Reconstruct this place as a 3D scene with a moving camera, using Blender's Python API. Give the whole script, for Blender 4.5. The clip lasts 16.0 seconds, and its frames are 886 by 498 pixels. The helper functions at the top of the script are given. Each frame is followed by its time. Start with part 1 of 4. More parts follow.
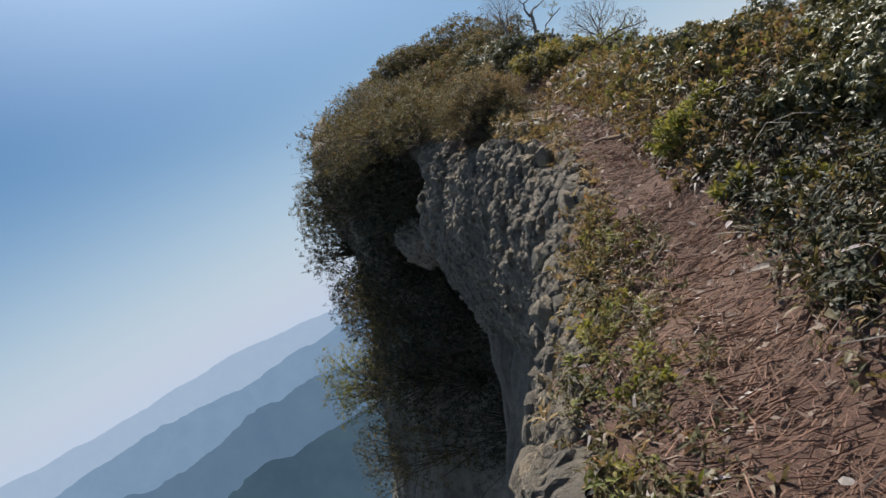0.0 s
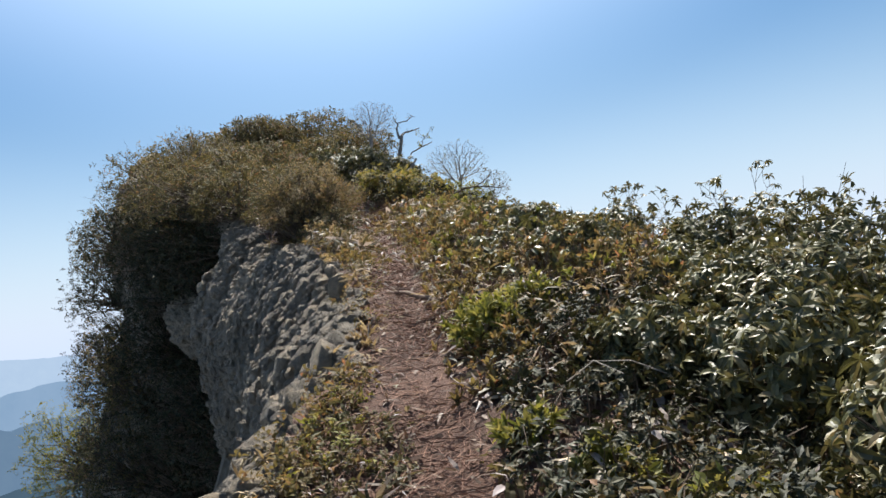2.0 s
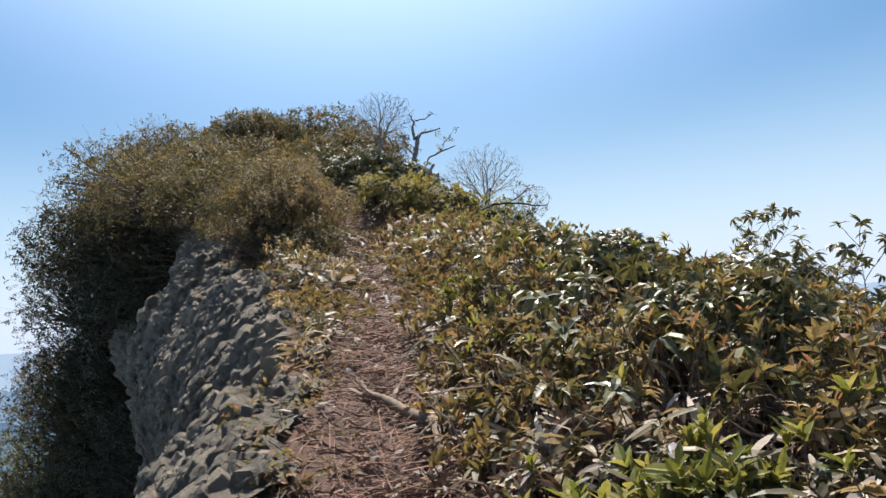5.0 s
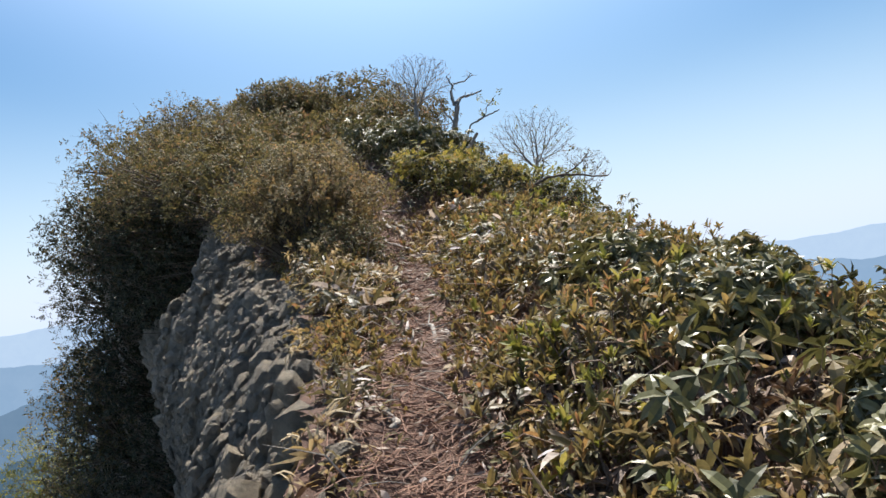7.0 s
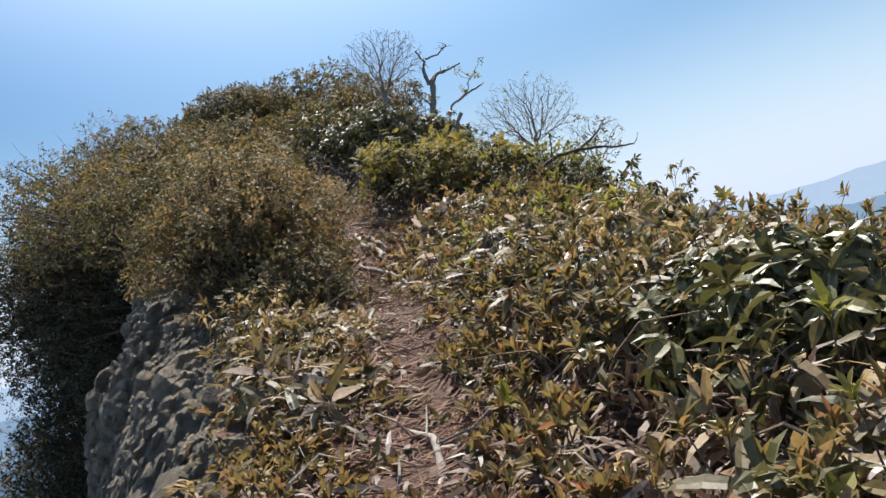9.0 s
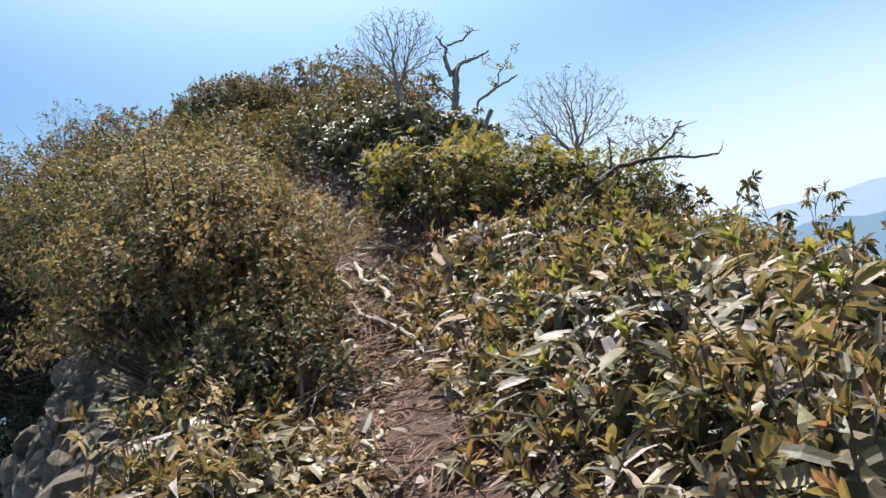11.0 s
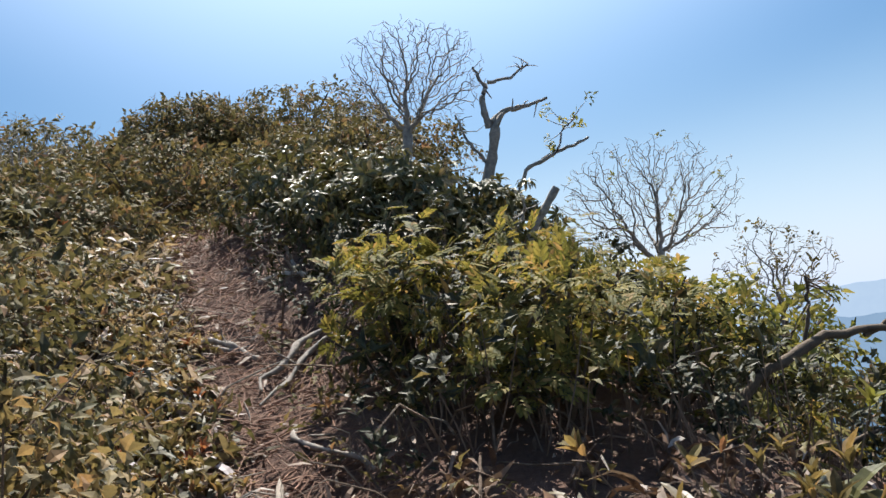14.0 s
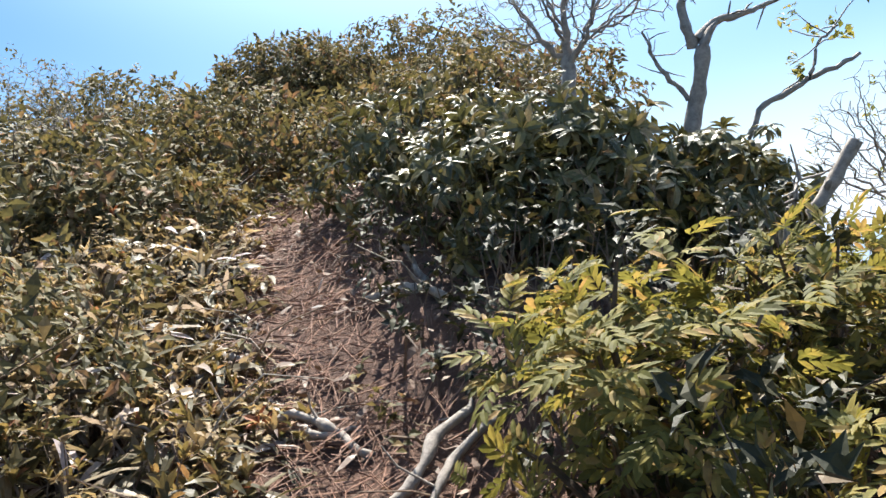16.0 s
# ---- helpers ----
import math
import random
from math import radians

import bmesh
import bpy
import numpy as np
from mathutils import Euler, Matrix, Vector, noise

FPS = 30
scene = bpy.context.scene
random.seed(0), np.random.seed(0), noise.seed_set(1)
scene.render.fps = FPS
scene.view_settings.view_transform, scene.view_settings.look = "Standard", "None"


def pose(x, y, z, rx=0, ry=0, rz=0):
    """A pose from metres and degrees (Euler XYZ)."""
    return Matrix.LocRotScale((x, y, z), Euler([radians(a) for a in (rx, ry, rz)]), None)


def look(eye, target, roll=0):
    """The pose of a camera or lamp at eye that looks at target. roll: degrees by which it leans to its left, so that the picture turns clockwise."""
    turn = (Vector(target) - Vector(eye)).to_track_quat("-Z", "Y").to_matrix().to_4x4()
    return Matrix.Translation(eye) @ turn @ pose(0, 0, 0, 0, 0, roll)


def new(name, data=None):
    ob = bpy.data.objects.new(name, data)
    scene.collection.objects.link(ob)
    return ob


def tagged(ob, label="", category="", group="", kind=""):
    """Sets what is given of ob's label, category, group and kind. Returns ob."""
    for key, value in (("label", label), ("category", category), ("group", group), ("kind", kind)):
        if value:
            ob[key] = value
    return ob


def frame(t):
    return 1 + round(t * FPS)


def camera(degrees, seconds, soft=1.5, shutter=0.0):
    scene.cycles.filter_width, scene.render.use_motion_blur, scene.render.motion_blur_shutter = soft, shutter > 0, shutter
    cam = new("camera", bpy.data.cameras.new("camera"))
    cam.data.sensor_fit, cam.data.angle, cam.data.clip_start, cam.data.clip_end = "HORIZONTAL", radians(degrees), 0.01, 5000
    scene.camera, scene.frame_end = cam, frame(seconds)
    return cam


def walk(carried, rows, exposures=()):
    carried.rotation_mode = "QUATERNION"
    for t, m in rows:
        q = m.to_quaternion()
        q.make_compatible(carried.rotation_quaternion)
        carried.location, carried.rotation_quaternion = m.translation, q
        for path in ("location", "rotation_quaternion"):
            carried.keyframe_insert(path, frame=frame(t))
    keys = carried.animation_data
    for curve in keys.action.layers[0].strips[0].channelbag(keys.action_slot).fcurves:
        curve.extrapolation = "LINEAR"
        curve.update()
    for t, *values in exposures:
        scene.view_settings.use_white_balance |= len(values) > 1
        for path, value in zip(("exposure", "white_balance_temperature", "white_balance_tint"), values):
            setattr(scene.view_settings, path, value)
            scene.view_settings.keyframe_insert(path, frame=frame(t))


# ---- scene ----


def eye(x, y, z, yaw, pitch, roll):
    """A camera pose from its place, its turn to the left, its tilt up and its lean, in degrees."""
    return pose(x, y, z, 90 + pitch, 0, yaw) @ pose(0, 0, 0, 0, 0, roll)


cam = camera(60.35, 16.0)
PATH = [
    (0.0, eye(-0.190, -0.200, 2.560, 10.23, -0.76, -28.20)),
    (0.5, eye(-0.200, -0.170, 2.570, 9.04, -0.06, -27.10)),
    (1.0, eye(-0.170, -0.120, 2.560, 6.24, 3.45, -16.82)),
    (1.3, eye(-0.090, -0.020, 2.540, 2.57, 4.74, -13.00)),
    (1.4, eye(-0.050, 0.080, 2.530, 1.35, 5.17, -11.72)),
    (1.5, eye(0.000, 0.300, 2.530, 0.13, 5.60, -10.45)),
    (1.6, eye(0.050, 0.580, 2.545, -1.14, 5.14, -10.06)),
    (1.7, eye(0.110, 0.860, 2.560, -2.42, 4.67, -9.67)),
    (1.8, eye(0.170, 1.140, 2.580, -4.68, 3.55, -8.48)),
    (1.9, eye(0.220, 1.420, 2.600, -4.59, 3.49, -8.15)),
    (2.0, eye(0.270, 1.700, 2.620, -4.51, 3.42, -7.82)),
    (2.1, eye(0.300, 1.950, 2.650, -4.54, 3.39, -7.66)),
    (2.2, eye(0.340, 2.140, 2.690, -4.57, 3.36, -7.49)),
    (2.5, eye(0.421, 2.524, 2.781, -4.65, 3.26, -6.99)),
    (3.0, eye(0.379, 2.918, 2.859, -5.00, 4.34, -7.13)),
    (3.5, eye(0.479, 3.477, 2.874, -5.27, 4.89, -8.19)),
    (4.0, eye(0.470, 4.041, 2.908, -4.90, 4.42, -7.91)),
    (4.5, eye(0.484, 4.518, 2.985, -4.23, 5.05, -5.90)),
    (4.7, eye(0.539, 4.759, 2.998, -3.74, 5.12, -4.87)),
    (6.8, eye(0.584, 6.226, 3.528, 0.38, 1.74, -6.75)),
    (7.0, eye(0.579, 6.320, 3.538, 0.37, 1.82, -7.16)),
    (7.5, eye(0.523, 6.651, 3.581, -0.68, 3.14, -5.78)),
    (8.0, eye(0.557, 7.058, 3.659, -2.56, 5.81, -3.74)),
    (8.5, eye(0.674, 7.849, 3.704, -0.89, 3.26, -10.92)),
    (9.0, eye(0.617, 8.515, 3.783, 0.06, 1.45, -14.33)),
    (9.5, eye(0.640, 9.065, 3.960, -0.20, 1.50, -14.16)),
    (9.7, eye(0.669, 9.318, 4.016, -0.09, 1.65, -14.28)),
    (11.8, eye(0.491, 10.601, 4.130, 0.79, 1.55, -10.69)),
    (12.0, eye(0.498, 10.717, 4.137, 0.41, 1.43, -9.68)),
    (12.5, eye(0.364, 11.414, 4.249, -1.13, 0.67, -5.09)),
    (13.0, eye(0.412, 11.943, 4.531, -1.73, 3.17, -2.97)),
    (13.5, eye(0.480, 12.754, 4.758, -3.26, 4.12, -6.27)),
    (14.0, eye(0.433, 13.299, 4.862, -0.86, 5.45, -6.19)),
    (14.5, eye(0.312, 13.779, 5.032, 3.72, 6.67, -4.92)),
    (15.0, eye(0.223, 14.360, 5.076, 8.12, 7.33, -4.60)),
    (15.5, eye(0.170, 14.717, 5.178, 8.44, 4.95, -6.68)),
    (16.0, eye(0.105, 15.030, 5.322, 8.02, 1.79, -7.02)),
]
walk(cam, PATH, exposures=((0.0, 0.58), (0.5, 0.95), (1.0, 1.09), (1.5, 0.89), (2.0, 1.02), (4.7, 1.10), (7.0, 1.15), (8.5, 1.00), (9.7, 1.20), (12.0, 1.33), (13.0, 1.39), (13.5, 1.04), (14.5, 1.14), (15.2, 1.12), (16.0, 1.70)))

# ---- sky, sun ----
SUN_UP, SUN_AZIMUTH = 60.0, 0.0  # degrees above the horizon; degrees right of +y

world = bpy.data.worlds.new("sky")
scene.world = world
world.use_nodes = True
sky = world.node_tree.nodes.new("ShaderNodeTexSky")
sky.sky_type, sky.sun_disc = "NISHITA", False
sky.sun_elevation, sky.sun_rotation = radians(SUN_UP), radians(SUN_AZIMUTH)
sky.altitude, sky.air_density, sky.dust_density, sky.ozone_density = 800, 1.4, 0.7, 4.0
# Haze: towards the horizon the sky pales to white.
wn, wl = world.node_tree.nodes, world.node_tree.links
way, split, fall, blend = wn.new("ShaderNodeTexCoord"), wn.new("ShaderNodeSeparateXYZ"), wn.new("ShaderNodeMapRange"), wn.new("ShaderNodeMix")
fall.interpolation_type = "SMOOTHERSTEP"
fall.inputs["From Min"].default_value, fall.inputs["From Max"].default_value = -0.12, 0.36
fall.inputs["To Min"].default_value, fall.inputs["To Max"].default_value = 1.0, 0.0
blend.data_type = "RGBA"
wl.new(way.outputs["Generated"], split.inputs[0])
wl.new(split.outputs[2], fall.inputs[0])
wl.new(fall.outputs[0], blend.inputs[0])
wl.new(sky.outputs[0], blend.inputs[6])
blend.inputs[7].default_value = (7.4, 8.5, 10.4, 1)
# The bright aureole round the sun.
az, up = radians(SUN_AZIMUTH), radians(SUN_UP)
near_sun, ring, glare = wn.new("ShaderNodeVectorMath"), wn.new("ShaderNodeMapRange"), wn.new("ShaderNodeMix")
near_sun.operation = "DOT_PRODUCT"
near_sun.inputs[1].default_value = (math.sin(az) * math.cos(up), math.cos(az) * math.cos(up), math.sin(up))
ring.interpolation_type = "SMOOTHSTEP"
ring.inputs["From Min"].default_value, ring.inputs["From Max"].default_value = 0.64, 1.0
glare.data_type, glare.blend_type = "RGBA", "ADD"
glare.inputs[7].default_value = (9.5, 10.5, 11.0, 1)
wl.new(way.outputs["Generated"], near_sun.inputs[0])
wl.new(near_sun.outputs["Value"], ring.inputs[0])
wl.new(ring.outputs[0], glare.inputs[0])
wl.new(blend.outputs[2], glare.inputs[6])
rich = wn.new("ShaderNodeHueSaturation")
rich.inputs["Saturation"].default_value, rich.inputs["Value"].default_value = 1.2, 1.03
wl.new(glare.outputs[2], rich.inputs["Color"])
wl.new(rich.outputs[0], wn["Background"].inputs[0])
wn["Background"].inputs[1].default_value = 0.05

sun = new("sun", bpy.data.lights.new("sun", "SUN"))
sun.data.energy, sun.data.angle, sun.data.color = 5.0, radians(0.5), (1.0, 0.95, 0.86)
sun.matrix_world = look((0, 0, 30), (-math.sin(az) * math.cos(up), -math.cos(az) * math.cos(up), 30 - math.sin(up)))

# ---- materials ----


def material(name):
    m = bpy.data.materials.new(name)
    m.use_nodes = True
    return m, m.node_tree.nodes, m.node_tree.links, m.node_tree.nodes["Principled BSDF"]


def ramp(nodes, stops):
    r = nodes.new("ShaderNodeValToRGB")
    e = r.color_ramp.elements
    while len(e) < len(stops):
        e.new(0.5)
    for k, (at, c) in zip(e, stops):
        k.position, k.color = at, (*c, 1)
    return r


def noise_tex(nodes, links, scale, detail=6.0, rough=0.6, coords="Object"):
    n, c = nodes.new("ShaderNodeTexNoise"), nodes.new("ShaderNodeTexCoord")
    n.inputs["Scale"].default_value, n.inputs["Detail"].default_value, n.inputs["Roughness"].default_value = scale, detail, rough
    links.new(c.outputs[coords], n.inputs["Vector"])
    return n


def mixed(nodes, links, fac, a, b, mode="MIX"):
    x = nodes.new("ShaderNodeMix")
    x.data_type, x.blend_type = "RGBA", mode
    for sock, v in ((x.inputs[0], fac), (x.inputs[6], a), (x.inputs[7], b)):
        if hasattr(v, "is_output"):
            links.new(v, sock)
        else:
            sock.default_value = v if not isinstance(v, tuple) else (*v, 1)
    return x.outputs[2]


def relief(nodes, links, shader, height, strength, distance):
    b = nodes.new("ShaderNodeBump")
    b.inputs["Strength"].default_value, b.inputs["Distance"].default_value = strength, distance
    links.new(height, b.inputs["Height"])
    links.new(b.outputs[0], shader.inputs["Normal"])


def leaf_material(name, stops, rough=0.45, glow=0.3, patch=0.5, gloss=0.5):
    """Leaves: each one its own tint, larger patches of tint over the plant, and light that passes through."""
    m, nodes, links, p = material(name)
    g = nodes.new("ShaderNodeNewGeometry")
    r = ramp(nodes, stops)
    big = noise_tex(nodes, links, 1.3, 3)
    add = nodes.new("ShaderNodeMath")
    add.operation = "MULTIPLY_ADD"
    links.new(big.outputs[0], add.inputs[0])
    add.inputs[1].default_value = patch
    off = nodes.new("ShaderNodeMath")
    off.operation = "SUBTRACT"
    links.new(g.outputs["Random Per Island"], off.inputs[0])
    off.inputs[1].default_value = patch / 2
    links.new(off.outputs[0], add.inputs[2])
    links.new(add.outputs[0], r.inputs[0])
    fine = noise_tex(nodes, links, 60, 4)
    shade = ramp(nodes, [(0.3, (0.75, 0.75, 0.75)), (0.7, (1.15, 1.15, 1.1))])
    links.new(fine.outputs[0], shade.inputs[0])
    colour = mixed(nodes, links, 1.0, r.outputs[0], shade.outputs[0], "MULTIPLY")
    links.new(colour, p.inputs["Base Color"])
    p.inputs["Roughness"].default_value, p.inputs["Specular IOR Level"].default_value = rough, gloss
    relief(nodes, links, p, fine.outputs[0], 0.3, 0.004)
    t, x = nodes.new("ShaderNodeBsdfTranslucent"), nodes.new("ShaderNodeMixShader")
    warm = mixed(nodes, links, 1.0, colour, (1.3, 1.2, 0.95), "MULTIPLY")
    links.new(warm, t.inputs[0])
    x.inputs[0].default_value = glow
    links.new(p.outputs[0], x.inputs[1])
    links.new(t.outputs[0], x.inputs[2])
    links.new(x.outputs[0], nodes["Material Output"].inputs[0])
    return m


RHODO = leaf_material("rhododendron leaf", [(0.0, (0.05, 0.05, 0.02)), (0.45, (0.1, 0.098, 0.038)), (0.8, (0.155, 0.14, 0.06)), (0.97, (0.25, 0.19, 0.1))], 0.42, 0.2, gloss=0.36)
SASA = leaf_material("bamboo grass leaf", [(0.0, (0.055, 0.049, 0.024)), (0.3, (0.105, 0.089, 0.046)), (0.55, (0.170, 0.136, 0.076)), (0.8, (0.280, 0.218, 0.155)), (1.0, (0.460, 0.398, 0.419))], 0.5, 0.34, gloss=0.35)
BROWN = leaf_material("autumn leaf", [(0.0, (0.085, 0.065, 0.03)), (0.35, (0.155, 0.122, 0.05)), (0.65, (0.215, 0.17, 0.068)), (0.9, (0.265, 0.165, 0.075)), (1.0, (0.29, 0.14, 0.08))], 0.65, 0.36, gloss=0.25)
TAN = leaf_material("tan leaf", [(0.0, (0.11, 0.085, 0.045)), (0.4, (0.19, 0.148, 0.072)), (0.7, (0.25, 0.195, 0.095)), (1.0, (0.32, 0.19, 0.1))], 0.65, 0.36, gloss=0.25)
OLIVE = leaf_material("olive leaf", [(0.0, (0.056, 0.052, 0.026)), (0.5, (0.122, 0.108, 0.047)), (0.85, (0.194, 0.152, 0.072)), (1.0, (0.255, 0.147, 0.085))], 0.65, 0.32, gloss=0.25)
# Leaf colour darkened to stand for shade under overhang and bushes.
SHADE_LEAF = leaf_material("shade-darkened leaf", [(0.0, (0.014, 0.017, 0.008)), (0.5, (0.032, 0.035, 0.014)), (0.85, (0.058, 0.053, 0.022)), (1.0, (0.11, 0.072, 0.035))], 0.6, 0.15, gloss=0.3)
BRIGHT = leaf_material("fresh green leaf", [(0.0, (0.100, 0.115, 0.025)), (0.5, (0.190, 0.190, 0.043)), (1.0, (0.290, 0.250, 0.081))], 0.6, 0.38, gloss=0.25)
YELLOW = leaf_material("rowan leaf", [(0.0, (0.089, 0.090, 0.026)), (0.5, (0.168, 0.158, 0.043)), (0.8, (0.263, 0.215, 0.062)), (1.0, (0.326, 0.210, 0.088))], 0.65, 0.42, gloss=0.2)
STRAW = leaf_material("straw", [(0.0, (0.170, 0.118, 0.069)), (0.5, (0.310, 0.230, 0.125)), (1.0, (0.440, 0.348, 0.237))], 0.65, 0.34, gloss=0.3)
RUST = leaf_material("rust-red leaf", [(0.0, (0.14, 0.05, 0.03)), (0.5, (0.26, 0.09, 0.045)), (1.0, (0.36, 0.16, 0.07))], 0.6, 0.35, gloss=0.25)
DRY = leaf_material("dry leaf", [(0.0, (0.076, 0.043, 0.029)), (0.5, (0.162, 0.104, 0.076)), (0.85, (0.266, 0.199, 0.158)), (1.0, (0.418, 0.370, 0.347))], 0.6, 0.12, gloss=0.3)


def wood_material(name, a, b, scale=25.0):
    m, nodes, links, p = material(name)
    n = noise_tex(nodes, links, scale, 8, 0.7)
    r = ramp(nodes, [(0.3, a), (0.7, b)])
    links.new(n.outputs[0], r.inputs[0])
    g = nodes.new("ShaderNodeNewGeometry")
    v = ramp(nodes, [(0.0, (0.7, 0.7, 0.7)), (1.0, (1.25, 1.2, 1.15))])
    links.new(g.outputs["Random Per Island"], v.inputs[0])
    links.new(mixed(nodes, links, 1.0, r.outputs[0], v.outputs[0], "MULTIPLY"), p.inputs["Base Color"])
    p.inputs["Roughness"].default_value = 0.85
    relief(nodes, links, p, n.outputs[0], 0.6, 0.01)
    return m


BARK = wood_material("grey bark", (0.13, 0.115, 0.1), (0.33, 0.3, 0.27))
TWIG = wood_material("brown twig", (0.09, 0.06, 0.04), (0.2, 0.14, 0.1))
LITTER = wood_material("reddish litter", (0.1, 0.048, 0.033), (0.3, 0.175, 0.12))
BLEACHED = wood_material("bleached wood", (0.13, 0.105, 0.085), (0.4, 0.355, 0.3), 30)
STEM = wood_material("dark stem", (0.045, 0.032, 0.022), (0.12, 0.085, 0.055))
CUT = wood_material("cut wood", (0.45, 0.34, 0.24), (0.6, 0.5, 0.38), 40)


def soil_material():
    m, nodes, links, p = material("red-brown soil")
    big, fine = noise_tex(nodes, links, 0.9, 4), noise_tex(nodes, links, 38, 8, 0.75)
    a = ramp(nodes, [(0.3, (0.07, 0.038, 0.027)), (0.55, (0.125, 0.07, 0.05)), (0.75, (0.19, 0.118, 0.082))])
    links.new(big.outputs[0], a.inputs[0])
    b = ramp(nodes, [(0.3, (0.55, 0.5, 0.48)), (0.7, (1.35, 1.3, 1.25))])
    links.new(fine.outputs[0], b.inputs[0])
    links.new(mixed(nodes, links, 1.0, a.outputs[0], b.outputs[0], "MULTIPLY"), p.inputs["Base Color"])
    p.inputs["Roughness"].default_value = 0.95
    relief(nodes, links, p, fine.outputs[0], 0.9, 0.03)
    return m


def rock_material():
    m, nodes, links, p = material("conglomerate rock")
    big, mid, fine = noise_tex(nodes, links, 0.8, 4), noise_tex(nodes, links, 6, 8, 0.7), noise_tex(nodes, links, 45, 8, 0.75)
    a = ramp(nodes, [(0.3, (0.16, 0.138, 0.108)), (0.55, (0.25, 0.215, 0.168)), (0.75, (0.36, 0.305, 0.235))])
    links.new(big.outputs[0], a.inputs[0])
    b = ramp(nodes, [(0.3, (0.6, 0.6, 0.6)), (0.5, (1.0, 0.98, 0.96)), (0.7, (1.35, 1.3, 1.24))])
    links.new(mid.outputs[0], b.inputs[0])
    o = nodes.new("ShaderNodeObjectInfo")
    v = ramp(nodes, [(0.0, (0.82, 0.82, 0.83)), (0.7, (1.05, 1.03, 1.0)), (1.0, (1.3, 1.25, 1.18))])
    links.new(o.outputs["Random"], v.inputs[0])
    c = mixed(nodes, links, 1.0, a.outputs[0], b.outputs[0], "MULTIPLY")
    g = nodes.new("ShaderNodeNewGeometry")
    w = ramp(nodes, [(0.0, (0.75, 0.75, 0.76)), (0.6, (1.0, 0.98, 0.95)), (1.0, (1.3, 1.24, 1.15))])
    links.new(g.outputs["Random Per Island"], w.inputs[0])
    c = mixed(nodes, links, 1.0, c, w.outputs[0], "MULTIPLY")
    links.new(mixed(nodes, links, 1.0, c, v.outputs[0], "MULTIPLY"), p.inputs["Base Color"])
    p.inputs["Roughness"].default_value = 0.9
    relief(nodes, links, p, mixed(nodes, links, 0.45, mid.outputs[0], fine.outputs[0]), 1.0, 0.1)
    return m


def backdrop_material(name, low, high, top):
    """Far hills: the haze's scattered light is put into their glow, mottled by noise."""
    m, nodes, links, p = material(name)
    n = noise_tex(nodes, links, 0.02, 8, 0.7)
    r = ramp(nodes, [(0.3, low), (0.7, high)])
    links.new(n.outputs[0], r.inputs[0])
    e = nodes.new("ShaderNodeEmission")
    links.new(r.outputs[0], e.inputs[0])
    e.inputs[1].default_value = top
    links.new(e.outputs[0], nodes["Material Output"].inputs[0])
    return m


SOIL, ROCK = soil_material(), rock_material()

# ---- mesh helpers ----


def mesh_from(name, verts, faces, mat, smooth=False):
    """A mesh from arrays of places and of corner numbers (all faces with as many corners)."""
    verts, faces = np.asarray(verts, np.float32), np.asarray(faces, np.int32)
    me = bpy.data.meshes.new(name)
    me.vertices.add(len(verts))
    me.vertices.foreach_set("co", verts.ravel())
    me.loops.add(faces.size)
    me.loops.foreach_set("vertex_index", faces.ravel())
    me.polygons.add(len(faces))
    me.polygons.foreach_set("loop_start", np.arange(0, faces.size, faces.shape[1], dtype=np.int32))
    me.polygons.foreach_set("use_smooth", np.full(len(faces), smooth))
    me.update(calc_edges=True)
    me.materials.append(mat)
    return me


def part(name, me, parent, label=""):
    ob = new(name, me)
    ob.parent = parent
    return tagged(ob, label)


def join(pieces):
    """One pair of arrays out of many."""
    vs, fs, n = [], [], 0
    for v, f in pieces:
        vs.append(v)
        fs.append(np.asarray(f) + n)
        n += len(v)
    return np.concatenate(vs), np.concatenate(fs)


def tube(line, radii, sides=5):
    """A closed tube of quads along a line of places."""
    line, radii = np.asarray(line, float), np.asarray(radii, float)
    way = np.gradient(line, axis=0)
    way /= np.linalg.norm(way, axis=1)[:, None] + 1e-9
    ref = np.where(np.abs(way[:, 2:3]) > 0.9, [[1.0, 0, 0]], [[0, 0, 1.0]])
    a = np.cross(way, ref)
    a /= np.linalg.norm(a, axis=1)[:, None] + 1e-9
    b = np.cross(way, a)
    ang = np.arange(sides) * 2 * np.pi / sides
    v = line[:, None] + radii[:, None, None] * (np.cos(ang)[None, :, None] * a[:, None] + np.sin(ang)[None, :, None] * b[:, None])
    n, k = len(line), np.arange(sides)
    f = [np.stack([i * sides + k, i * sides + (k + 1) % sides, (i + 1) * sides + (k + 1) % sides, (i + 1) * sides + k], 1) for i in range(n - 1)]
    v = v.reshape(-1, 3)
    return v, np.concatenate(f)


def turns(rng, ways, spread=0.5):
    """Turns that carry z on to the given ways, with a random spin about them."""
    w = ways + rng.normal(0, spread, ways.shape)
    w /= np.linalg.norm(w, axis=1)[:, None] + 1e-9
    h = rng.normal(size=ways.shape)
    a = np.cross(w, h)
    a /= np.linalg.norm(a, axis=1)[:, None] + 1e-9
    return np.stack([a, np.cross(w, a), w], 2)


def strew(template, places, rots, scales):
    """The template set down many times, as one pair of arrays."""
    tv, tf = template
    v = np.einsum("nij,kj->nki", rots, tv) * scales[:, None, None] + places[:, None]
    f = tf[None] + (np.arange(len(places)) * len(tv))[:, None, None]
    return v.reshape(-1, 3), f.reshape(-1, tf.shape[1])


